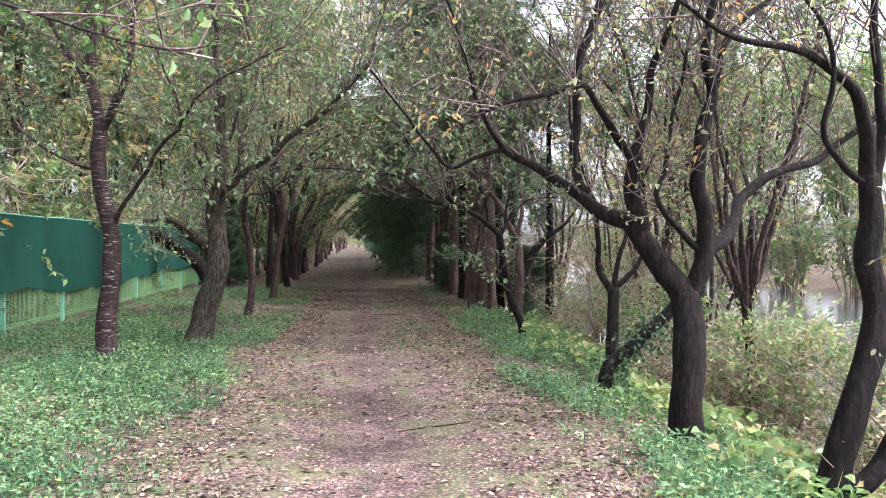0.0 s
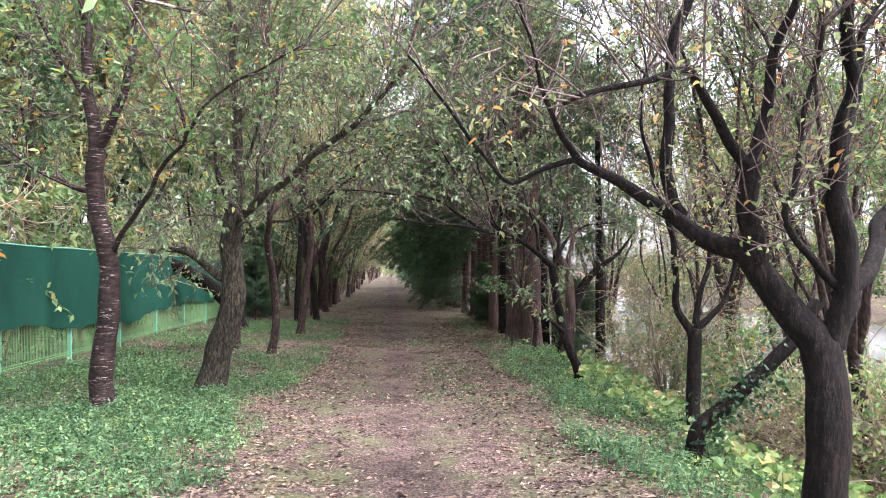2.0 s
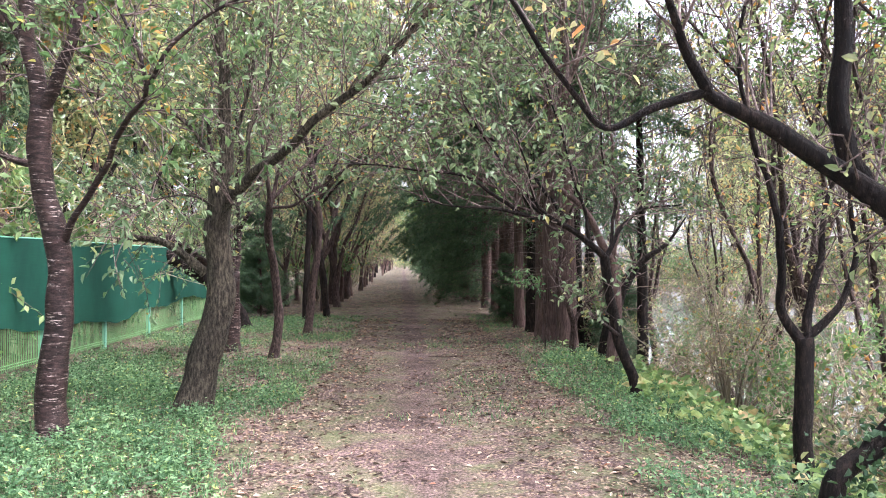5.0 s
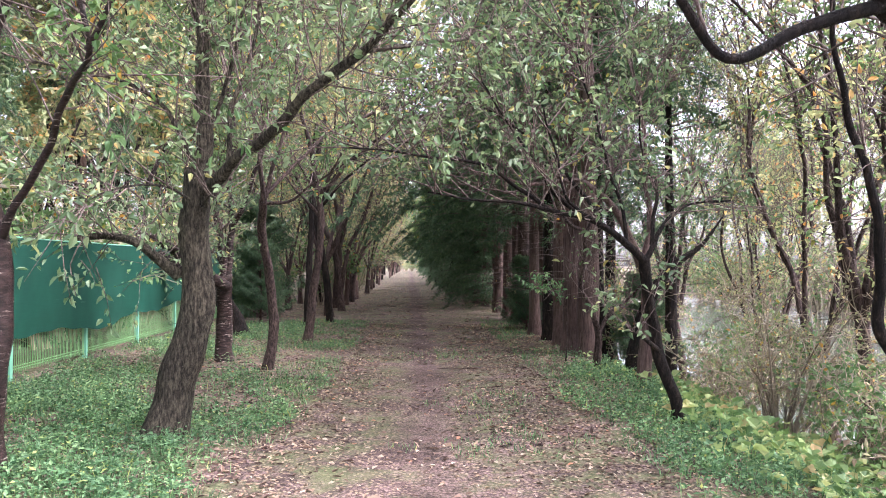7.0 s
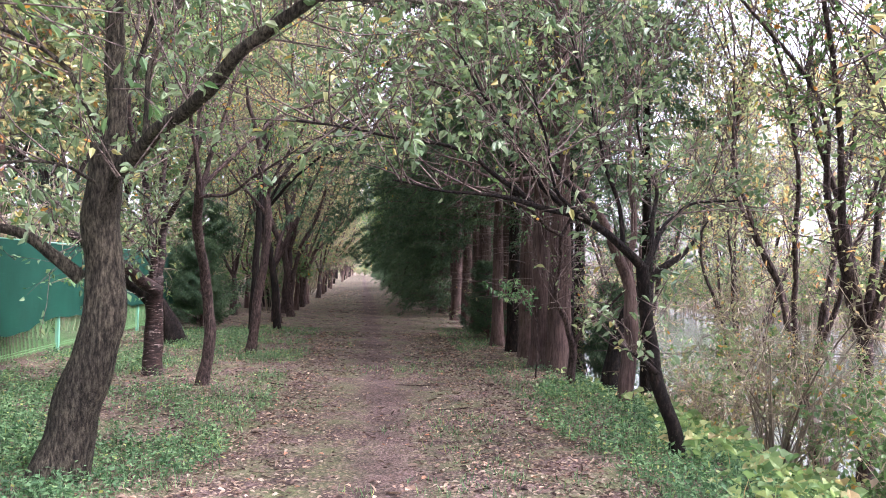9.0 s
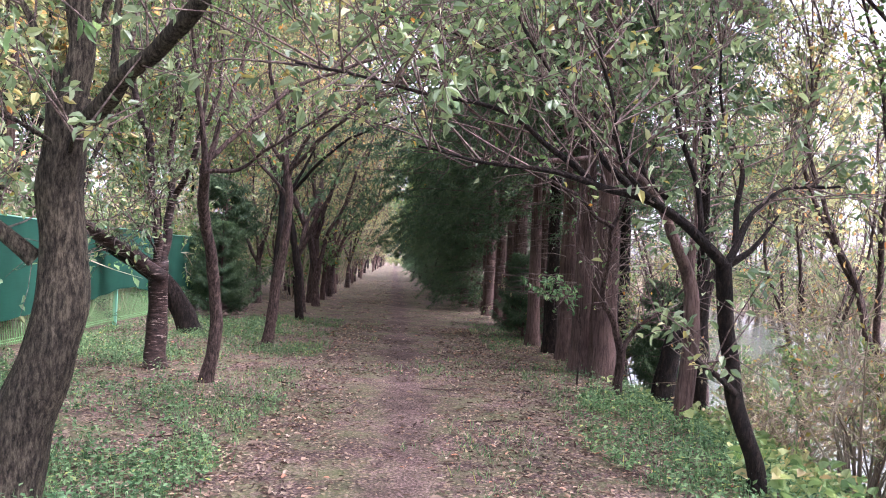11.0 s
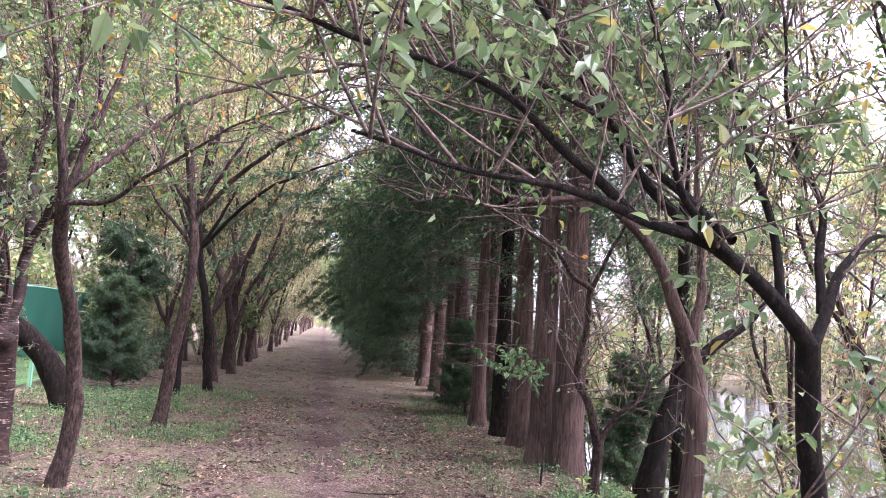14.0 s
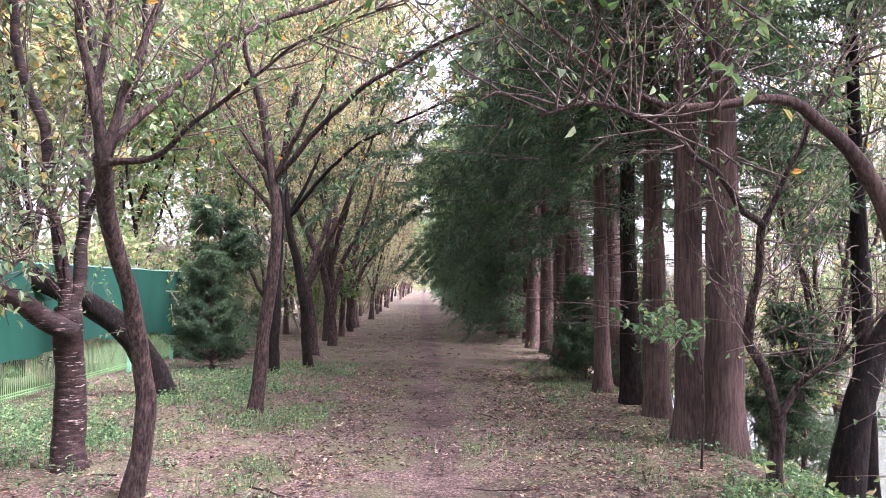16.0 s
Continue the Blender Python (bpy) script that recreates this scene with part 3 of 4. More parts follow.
tree("leaning grey-brown tree with deeply furrowed bark", [
    ([(-2.48, 12.2, -0.06), (-2.34, 12.2, 0.49), (-2.19, 12.2, 1.03), (-2.13, 12.2, 1.52), (-2.17, 12.15, 2.07), (-2.11, 12.1, 2.61)], 0.23, 0.15),
    ([(-2.12, 12.1, 2.5), (-2.04, 12.1, 2.99), (-2.07, 12, 3.56), (-2.09, 12, 4.2), (-2.14, 12, 5.07)], 0.11, 0.05),
    ([(-2.12, 12.1, 2.34), (-1.8, 11.9, 2.58), (-1.48, 11.6, 2.74), (-1.12, 11.2, 2.98), (-0.77, 11, 3.22), (-0.49, 10.9, 3.42), (-0.21, 10.8, 3.68), (0.19, 10.7, 4.1)], 0.08, 0.03),
    ([(-2.31, 12.2, 1.58), (-2.58, 12.1, 1.84), (-2.92, 12, 1.96), (-3.19, 11.9, 1.95)], 0.07, 0.03),
    ([(-1.78, 11.9, 2.58), (-1.75, 11.9, 3.11), (-1.6, 11.9, 3.64), (-1.47, 11.9, 4.28)], 0.035, 0.015),
    ([(-2.07, 12.1, 2.77), (-1.93, 12.2, 3.28), (-1.74, 12.3, 4.2), (-1.69, 12.3, 4.88)], 0.035, 0.015),
    ([(-2.12, 12.1, 2.55), (-2.36, 12, 3.13), (-2.85, 11.9, 3.42), (-3.52, 11.8, 3.54)], 0.035, 0.012),
    ([(-0.5, 10.9, 3.42), (0.2, 12.2, 3.9), (0.9, 13.4, 4.3), (1.4, 14.2, 4.5)], 0.03, 0.01),
    ([(-2.15, 12.05, 2.3), (-2.3, 11.6, 2.4), (-2.6, 11.2, 2.3), (-2.9, 11, 2.1)], 0.018, 0.006),
    ([(-2.05, 12, 2.25), (-1.85, 11.6, 2.3), (-1.6, 11.4, 2.15)], 0.018, 0.006),
], BARK_GREY, LEAF_BLUE, 19, per_metre=13, leaf=0.09, leaves=5.5, slim=0.86)
tree("slim curved reddish-brown tree", [
    ([(-2.38, 17.15, -0.02), (-2.29, 17.15, 0.55), (-2.28, 17.15, 0.96), (-2.32, 17, 1.48), (-2.36, 16.6, 2.17), (-2.28, 16.2, 2.66)], 0.1, 0.075),
    ([(-2.27, 16.2, 2.61), (-2.3, 16, 3.27), (-2.36, 15.9, 3.8), (-2.46, 15.8, 4.4)], 0.05, 0.015),
    ([(-2.21, 16.2, 2.61), (-1.87, 16.1, 2.65), (-1.44, 15.9, 2.9), (-0.99, 15.7, 3.19), (-0.59, 15.5, 3.35)], 0.035, 0.008),
    ([(-2.26, 16.2, 2.66), (-2.15, 16.3, 3.12), (-2, 16.4, 3.76), (-1.88, 16.5, 4.32)], 0.05, 0.02),
    ([(-2.28, 16.2, 2.71), (-2.36, 16.4, 3.38), (-2.35, 16.5, 4.12), (-2.37, 16.5, 4.85)], 0.04, 0.015),
    ([(-2.28, 16.2, 2.7), (-1.3, 16.8, 3.8), (0.1, 17.4, 4.5), (0.9, 17.6, 4.8)], 0.04, 0.012),
], BARK_PALE, LEAF_CHERRY, 20, per_metre=9, leaf=0.075, leaves=4.5, slim=0.85)
tree("forked cherry tree with banded shiny bark", [
    ([(-3.26, 18, -0.08), (-3.27, 18, 0.73), (-3.21, 17.8, 1.54)], 0.17, 0.14),
    ([(-3.22, 17.8, 1.47), (-3.27, 17.7, 2.13), (-3.35, 17.6, 2.98), (-3.51, 17.5, 3.66), (-3.6, 17.4, 4.33)], 0.08, 0.04),
    ([(-3.19, 17.8, 1.47), (-3.12, 17.9, 2.19), (-3.19, 18, 3.05), (-3.12, 18, 3.91), (-3.22, 18, 4.79)], 0.08, 0.04),
    ([(-3.18, 17.8, 1.32), (-3.44, 17.4, 1.59), (-3.62, 16.8, 1.8), (-3.58, 16, 1.96), (-3.76, 15.3, 2.13)], 0.12, 0.07),
    ([(-3.25, 17.7, 1.7), (-3.4, 17, 2.1), (-3.5, 16.5, 1.95)], 0.018, 0.006),
    ([(-3.2, 17.7, 1.8), (-3.05, 17.2, 2.25), (-3.0, 16.7, 2.3), (-2.95, 16.4, 2.1)], 0.016, 0.005),
    ([(-3.22, 17.7, 1.6), (-3.2, 17.1, 1.95), (-3.1, 16.6, 1.9)], 0.014, 0.005),
    ([(-3.15, 17.9, 2.2), (-2.8, 17.6, 2.9), (-2.5, 17.5, 3.7), (-2.4, 17.4, 4.6)], 0.06, 0.025),
], BARK_CHERRY, LEAF_BLUE, 21, per_metre=9, leaf=0.085, leaves=5, slim=0.86)
tree("dark thick trunk leaning over the fence", [
    ([(-4.04, 22.9, -0.03), (-4.28, 22.9, 0.57), (-4.66, 22.8, 1.1), (-5.14, 22.6, 1.5), (-5.6, 22.3, 1.8), (-6.27, 22, 2.04)], 0.22, 0.15),
], BARK_DARK, LEAF_CHERRY, 22, per_metre=6, leaf=0.07, leaves=4)
tree("slim dark tree leaning beside the track", [
    ([(-2.3, 21.4, -0.08), (-2.17, 21.4, 1.17), (-2, 21.3, 2.41), (-2.07, 21.3, 3.27), (-2.23, 21.3, 4.29)], 0.1, 0.06),
    ([(-2.23, 21.3, 4.21), (-2.45, 21.2, 5.13), (-2.51, 21, 6.07)], 0.05, 0.015),
    ([(-2.03, 21.3, 3.11), (-1.82, 21.2, 3.64), (-1.43, 21, 4.22), (-1.11, 20.8, 4.93)], 0.05, 0.012),
    ([(-2.06, 21.3, 3.27), (-2.66, 21.4, 4.15), (-3.09, 21.5, 5.3)], 0.04, 0.012),
    ([(-2.02, 21.3, 2.72), (-2.59, 21.5, 3.37), (-3.38, 21.7, 4.3)], 0.04, 0.012),
    ([(-2.05, 21.3, 3.2), (-0.9, 20.6, 4.2), (0.4, 20, 4.8), (1.2, 19.6, 5)], 0.045, 0.012),
], BARK_PALE, LEAF_CHERRY, 23, per_metre=9, leaf=0.08, leaves=6)
tree("thin dark straight tree behind the first row", [
    ([(-2.89, 25.8, 0.28), (-2.84, 25.8, 1.6), (-2.78, 25.8, 2.92), (-2.75, 25.8, 4.03), (-2.43, 25.8, 5.72)], 0.1, 0.06),
    ([(-2.76, 25.8, 3.14), (-3.32, 25.9, 4.27), (-4.14, 26, 5.42)], 0.05, 0.015),
], BARK_DARK, LEAF_CHERRY, 24, per_metre=8, leaf=0.07, leaves=4)
tree("thin dark curved tree beside the track", [
    ([(-2.39, 27, -0.01), (-2.53, 27, 1.58), (-2.81, 27, 3.02), (-2.93, 27, 4.22), (-2.8, 27, 5.79)], 0.1, 0.06),
    ([(-2.82, 27, 3.26), (-2.25, 27, 4.34), (-1.9, 27, 5.68)], 0.05, 0.015),
    ([(-2.82, 27, 3.2), (-1.6, 26.3, 4.4), (-0.3, 25.6, 5), (0.6, 25.2, 5.3)], 0.05, 0.012),
], BARK_DARK, LEAF_YELLOW, 25, per_metre=9, leaf=0.09, leaves=6)
tree("cherry tree with a thin branch hanging over the verge", [
    ([(-3.6, 2.2, 0), (-3.5, 2.3, 1.4), (-3.3, 2.5, 2.6)], 0.1, 0.06),
    ([(-3.3, 2.5, 2.55), (-2.6, 3.2, 2.95), (-1.6, 4, 2.75), (-0.75, 4.4, 2.62)], 0.02, 0.006),
    ([(-3.3, 2.5, 2.5), (-3.2, 3, 3.4), (-2.9, 3.6, 4.4)], 0.05, 0.015),
], BARK_CHERRY, LEAF_CHERRY, 26, per_metre=7, leaf=0.08, leaves=3)
tree("brown forked cherry tree spreading from low down", [
    ([(-2.59, 33, 0.02), (-2.67, 33, 1.2), (-2.9, 33, 2.34), (-3.48, 33, 3.65), (-4.06, 33, 5.13)], 0.13, 0.09),
    ([(-2.6, 33, 0.88), (-2.33, 33, 2.34), (-1.76, 33, 3.49), (-1.44, 33, 4.65)], 0.09, 0.04),
    ([(-2.82, 33, 2.18), (-2.74, 33, 3.49), (-3.08, 33, 5.14), (-3.26, 33, 6.8)], 0.07, 0.03),
], BARK_PALE, LEAF_YELLOW, 27, per_metre=7, leaf=0.075, leaves=4)
tree("bright green sapling at the foot of a conifer", [([(2.62, 18.0, 0), (2.64, 17.95, 0.8), (2.5, 17.8, 1.5)], 0.012, 0.005), ([(2.62, 17.95, 0.9), (2.4, 17.7, 1.2), (2.1, 17.5, 1.3)], 0.008, 0.003)], BARK_PALE, WEED, 90, 14, 0.08, 5, name="sapling", group="saplings", reach=(0.2, 0.4))
LOG = [(2.88, 8.6, 0.13), (3.17, 8.6, 0.41), (3.45, 8.6, 0.65), (3.79, 8.6, 0.96), (4.06, 8.6, 1.36)]


def generic_tree(rng, height=5.2, limbs=(3, 6), wide=(0.8, 1.7)):
    """Stems of a vase-shaped cherry tree at the origin."""
    lean = rng.normal(0, 0.12, 2)
    fork = rng.uniform(1.1, 1.9)
    stems = [([(0, 0, 0), (lean[0] * 0.5, lean[1] * 0.5, fork * 0.5), (lean[0] * 1.4, lean[1] * 1.4, fork)], rng.uniform(0.09, 0.14), 0.075)]
    n = rng.integers(*limbs)
    for i in range(n):
        a = 2 * math.pi * (i + rng.uniform(-0.3, 0.3)) / n
        out = rng.uniform(*wide)
        s = np.array([lean[0] * 1.4, lean[1] * 1.4, fork - 0.08])
        d = np.array([math.cos(a), math.sin(a), 0])
        stems.append(([tuple(s), tuple(s + d * out * 0.35 + (0, 0, (height - fork) * 0.3)), tuple(s + d * out * 0.75 + rng.normal(0, 0.15, 3) + (0, 0, (height - fork) * 0.65)), tuple(s + d * out + rng.normal(0, 0.2, 3) + (0, 0, height - fork))],
                      rng.uniform(0.045, 0.065), 0.014))
    return stems


def conifer(seed, height, radius, low, label, needles=46, ragged=1.0, wood_mat=BARK_RED, tip=-0.22, west=1.0, size=1.0, taper=0.7):
    """A redwood-like conifer at the origin: ridged trunk, level boughs, flat drooping sprays."""
    rng = np.random.default_rng(seed)
    ob = thing("conifer", label, "tree", (0, 0, 0), "conifers along the track")
    t = Build()
    t.tube([(0, 0, -0.12), (0.02, 0, height * 0.3), (0, 0.03, height * 0.65), (0, 0, height)], radius, 0.03, 18, 10, 0.35, 0.09, power=1.0)
    t.make("trunk", wood_mat, ob)
    wood, crown = Build(), Build()
    z = low
    pos, way = [], []
    while z < height - 0.3:
        a = rng.uniform(0, 2 * math.pi)
        k = 1 - (z - low) / (height - low)
        ln = (0.5 + 1.9 * k ** taper) * rng.uniform(0.5, 1.2) * ragged
        ln *= 1 + (west - 1) * max(0.0, -math.cos(a))
        d = np.array([math.cos(a), math.sin(a), 0])
        s = np.array([0, 0, z])
        q = [s, s + d * ln * 0.4 + (0, 0, 0.12 + 0.2 * max(0.0, tip) * ln), s + d * ln * 0.75 + (0, 0, 0.02 + 0.6 * max(0.0, tip) * ln), s + d * ln + (0, 0, tip * ln)]
        wood.tube(q, 0.022, 0.004, 5, 3)
        p = spline(np.array(q), int(6 * max(1.0, ragged)))
        side = np.array([-d[1], d[0], 0])
        for j in range(4, len(p)):
            for sg in (-1, 1):
                if rng.random() < 0.12:
                    continue
                w = d * 0.55 + sg * side * rng.uniform(0.6, 1.0) + np.array([0, 0, rng.uniform(-0.45, 0.0)])
                tl = rng.uniform(0.22, 0.5) * (1.15 - 0.4 * j / len(p))
                n = rng.poisson(needles * 0.24)
                u = rng.random((n, 1))
                pos.append(p[j] + w * tl * u + rng.normal(0, 0.03, (n, 3)))
                way.append(w + rng.normal(0, 0.6, (n, 3)) + np.array([0, 0, -0.15]))
        z += rng.uniform(0.06, 0.16) * height / 9
    for _ in range(26):
        a, zz = rng.uniform(0, 2 * math.pi), rng.uniform(low * 0.3, low)
        d = np.array([math.cos(a), math.sin(a), rng.uniform(-0.1, 0.2)]) * rng.uniform(0.5, 1.7)
        wood.tube([(0, 0, zz), np.array([0, 0, zz]) + d * 0.5, np.array([0, 0, zz]) + d + (0, 0, -0.1)], 0.012, 0.003, 4, 2)
    pos, way = np.concatenate(pos), np.concatenate(way)
    L = rng.uniform(0.07, 0.15, len(pos)) * size
    crown.leaves(pos, way, L, L * 0.24, rng, simple=True, up=1.0)
    tagged(wood.make("branchwork", TWIG, ob), kind="stuff")
    crown.make("crown", NEEDLE, ob, smooth=False)
    return ob


def stand(ob, x, y, turn, size=1.0, sink=0.0):
    return copy_thing_scaled(ob, x, y, float(ground_z(x, y)) - sink, turn, size)


def copy_thing_scaled(ob, x, y, z, turn, size):
    made = copy_thing(ob, pose(x, y, z, 0, 0, turn))
    made.scale = (size, size, size)
    return made


R = random.Random(5)

# conifers on the east side, close together, the thickest at the front
c1 = conifer(1, 11.0, 0.22, 5.0, "tall conifer with reddish fibrous bark and dark drooping sprays")
c2 = conifer(2, 10.0, 0.19, 4.2, "tall conifer with reddish fibrous bark and dark drooping sprays")
c3 = conifer(3, 9.0, 0.16, 3.6, "slimmer dark-barked conifer with drooping sprays", wood_mat=BARK_DARK)
c1.matrix_world = pose(3.24, 18.95, float(ground_z(3.24, 18.95)), 0, 0, 20)
c2.matrix_world = pose(3.02, 19.4, float(ground_z(3.02, 19.4)), 0, 0, 70)
c3.matrix_world = pose(3.1, 22.15, float(ground_z(3.1, 22.15)), 0, 0, 140)
stand(c2, 3.16, 21.1, 200, 0.95)
stand(c2, 2.95, 23.35, 100, 0.8)
stand(c3, 3.85, 20.6, 100, 0.9)
stand(c3, 4.6, 22.5, 30, 1.0)
stand(c3, 4.9, 19.2, 60, 0.85)
stand(c3, 3.6, 25.2, 10, 0.8)
c4 = conifer(6, 13.5, 0.22, 2.9, "broad conifer whose long dark boughs hang over the track", 60, 1.6, west=1.15, size=1.35, taper=0.5)
c4.matrix_world = pose(3.3, 27.6, float(ground_z(3.3, 27.6)), 0, 0, 5)
c6 = conifer(16, 13.0, 0.2, 4.0, "tall conifer with heavy dark boughs reaching across the track", 60, 1.55, west=1.9, size=1.4, taper=0.35)
c6.matrix_world = pose(3.4, 24.6, float(ground_z(3.4, 24.6)), 0, 0, -8)
stand(c6, 3.3, 28.8, 10, 1.0)
stand(c6, 3.4, 33.5, -12, 0.95)
for y in (31, 36, 39, 42, 46.5, 51, 56, 62, 69, 77):
    stand(c4, 3.2 + R.uniform(-0.3, 0.3), y, R.uniform(-22, 22), R.uniform(0.75, 0.9))
stand(c2, 3.2, 28.3, 100, 0.9)
c5 = conifer(8, 9.5, 0.17, 0.5, "conifer clothed in dark green sprays almost to the ground", 52, 0.8)
c5.matrix_world = pose(3.9, 38.2, float(ground_z(3.9, 38.2)), 0, 0, 15)
y = 30.2
while y < 88:
    stand(R.choice((c5,) if y > 33 else (c1, c2, c3)), 3.25 + R.uniform(-0.25, 0.35), y, R.uniform(0, 360), R.uniform(0.85, 1.05))
    if R.random() < 0.5:
        stand(c2, 5.0 + R.uniform(-0.5, 1.5), y + 0.8, R.uniform(0, 360), R.uniform(0.85, 1.05))
    y += R.uniform(1.5, 2.5)

for x, y, k in ((-7.5, 13.2, 0.85), (-7.4, 17.8, 0.8), (-7.5, 22.4, 0.85), (-7.9, 9.5, 0.9)):
    stand(c5, x, y, 40 * y, k)

# cherries on the west side, further along
grng = np.random.default_rng(77)
far_trees = [tree("dark-stemmed cherry tree with thin upright branches", generic_tree(grng, 5.2, (4, 7), (1.2, 2.4)), BARK_PALE if i % 2 else BARK_RED, LEAF_YELLOW, 300 + i, 6, 0.09, 4, top=3, sides=10) for i in range(3)]
woods = [tree("leafy green tree in the wood beyond the fence", generic_tree(grng, 6.5), BARK_DARK, (LEAF_CHERRY, LEAF_YELLOW, LEAF_CHERRY)[i], 320 + i, 8, 0.15, 8, top=3, sides=8, reach=(0.6, 1.5), group="trees of the wood") for i in range(3)]
y = 37.0
for i, ob in enumerate(far_trees):
    ob.matrix_world = pose(-2.75, y, float(ground_z(-2.75, y)), 0, 0, 50 * i)
    y += 3.1
while y < 92:
    stand(R.choice(far_trees), -3.0 + R.uniform(-0.6, 0.4), y, R.uniform(0, 360), R.uniform(0.75, 1.15))
    y += R.uniform(3.4, 5.6)
for x, y, k in ((-2.75, 30.2, 1.3), (-2.9, 35.0, 1.75), (-2.9, 42.5, 1.8)):
    stand(far_trees[1], x, y, R.uniform(0, 360), k)
for x, y in ((2.5, 47), (2.3, 54), (2.4, 62), (2.2, 73), (1.9, 82), (-3.4, 96), (2.9, 110), (-3.0, 130), (3.0, 150), (-3.0, 175), (2.8, 200)):
    stand(woods[0], x, y, R.uniform(0, 360), 0.95)
y = 92.0
while y < 232:
    stand(c5, 3.6 + R.uniform(-0.3, 0.4), y, R.uniform(0, 360), R.uniform(0.85, 1.1))
    stand(R.choice(far_trees), -3.2 + R.uniform(-0.5, 0.4), y + 2, R.uniform(0, 360), R.uniform(0.8, 1.2))
    y += R.uniform(5, 8)
for x, y, k in ((-4.2, 39.5, 1.6), (-4.4, 50, 1.8)):
    stand(woods[1], x, y, R.uniform(0, 360), k)
for x, y in ((-4.6, 33.5), (-4.8, 38), (-5.0, 43), (-4.7, 49), (-5.0, 56), (-4.8, 64)):
    stand(R.choice(far_trees), x, y, R.uniform(0, 360), R.uniform(0.9, 1.15))
bank_trees = [tree("thin pale autumn tree on the bank", generic_tree(grng, 6.0, (6, 9), (0.7, 1.6)), BARK_PALE, LEAF_YELLOW if i else LEAF_CHERRY, 340 + i, 7, 0.08, 3.8, top=3, sides=8, group="trees on the bank") for i in range(2)]
bank_spots = [(5.6, 10.2), (6.6, 13.6), (6.0, 21.5), (6.8, 26.0), (7.2, 8.0), (6.9, 17.0), (6.3, 15.2), (7.0, 19.6), (6.4, 11.8)]
for i, (x, y) in enumerate(bank_spots):
    if i < 2:
        bank_trees[i].matrix_world = pose(x, y, float(ground_z(x, y)), 0, 0, 80 * i)
    else:
        stand(bank_trees[i % 2], x, y, R.uniform(0, 360), R.uniform(0.85, 1.25), 0.05)
for i in range(26):
    stand(bank_trees[i % 2], 27 + R.uniform(0, 6), 4 + i * 3.1, R.uniform(0, 360), R.uniform(1.0, 1.5), 0.05)
spots = [(-7.6, 11), (-7.8, 20.5), (-7.4, 31), (-7.6, 15.5), (-7.7, 25.5), (-7.2, 47), (-6.8, 64), (-6.5, 82), (-4.5, 93), (5.5, 93), (0.8, 244), (-8.2, 13), (-9.5, 18), (-8.0, 23), (-9.0, 28), (-8.5, 34), (-13, 15), (-14, 22), (-13, 30), (-12, 38), (-9, 41), (-9, 48), (-12, 55), (-18, 25), (-19, 36), (-20, 46), (-9, 58), (-17, 58), (-10, 70), (-17, 75),
         (-12, 7), (-18, 13), (30, 12), (33, 20), (29, 27), (34, 35), (30, 44), (36, 54), (31, 62), (38, 26), (32, 4), (31, 74), (36, 80), (30, -6), (0.5, 250), (-5.5, 104), (6, 101), (-9, 98), (9, 98), (6.5, 112), (13, 104), (-14, 103)] + [(x + 0.8 * (k % 3), 118 + 12 * k) for k in range(10) for x in (-6.2, 5.4)]
for i, (x, y) in enumerate(spots):
    if i < 3:
        woods[i].matrix_world = pose(x, y, float(ground_z(x, y)), 0, 0, 80 * i)
    else:
        stand(woods[i % 3 if x < 0 else R.choice((0, 1))], x, y, R.uniform(0, 360), R.uniform(1.2, 1.75), 0.05)

# a bushy young conifer by the fence
bush = conifer(9, 4.0, 0.06, 0.12, "bushy dark green young conifer beside the fence", 75, 0.52, tip=0.6)
bush.matrix_world = pose(-4.9, 29.5, float(ground_z(-4.9, 29.5)))
bush["group"] = "young conifers"
stand(bush, -4.3, 26.6, 90, 0.62)
stand(bush, 2.95, 24.6, 40, 0.5)
for x, y, s in ((4.7, 20.2, 0.55), (4.2, 24.6, 0.6), (4.3, 27.0, 0.7)):
    stand(bush, x, y, 70 * y, s)


# ---- thicket on the bank ----
def shrub(seed, label, leaf_mat, stems=18, height=1.7, leaf=0.07, leaves=6, spread=1.0):
    rng = np.random.default_rng(seed)
    ob = thing("shrub", label, "shrub", (0, 0, 0), "shrubs on the bank")
    wood, crown = Build(), Build()
    grown = []
    for _ in range(stems):
        a, o = rng.uniform(0, 2 * math.pi), rng.uniform(0.2, 1.0) * spread
        d = np.array([math.cos(a), math.sin(a), 0])
        h = height * rng.uniform(0.55, 1.1)
        q = [d * rng.uniform(0, 0.2) + (0, 0, -0.1), d * o * 0.45 + (0, 0, h * 0.5) + rng.normal(0, 0.08, 3), d * o * 0.8 + (0, 0, h * 0.85) + rng.normal(0, 0.12, 3), d * o * 1.3 + (0, 0, h * rng.uniform(0.75, 1.05))]
        wood.tube(q, rng.uniform(0.008, 0.022), 0.003, 5, 3)
        grown.append((q, 0.015, 0.003, False))
    twigs_and_leaves(wood, crown, grown, rng, 4.5, leaf, leaves, (0.25, 0.7), 0.15, 0.1, simple=True, clear=False)
    tagged(wood.make("stem_tangle", DRY_STEM, ob), kind="stuff")
    crown.make("leaves", leaf_mat, ob, smooth=False)
    return ob


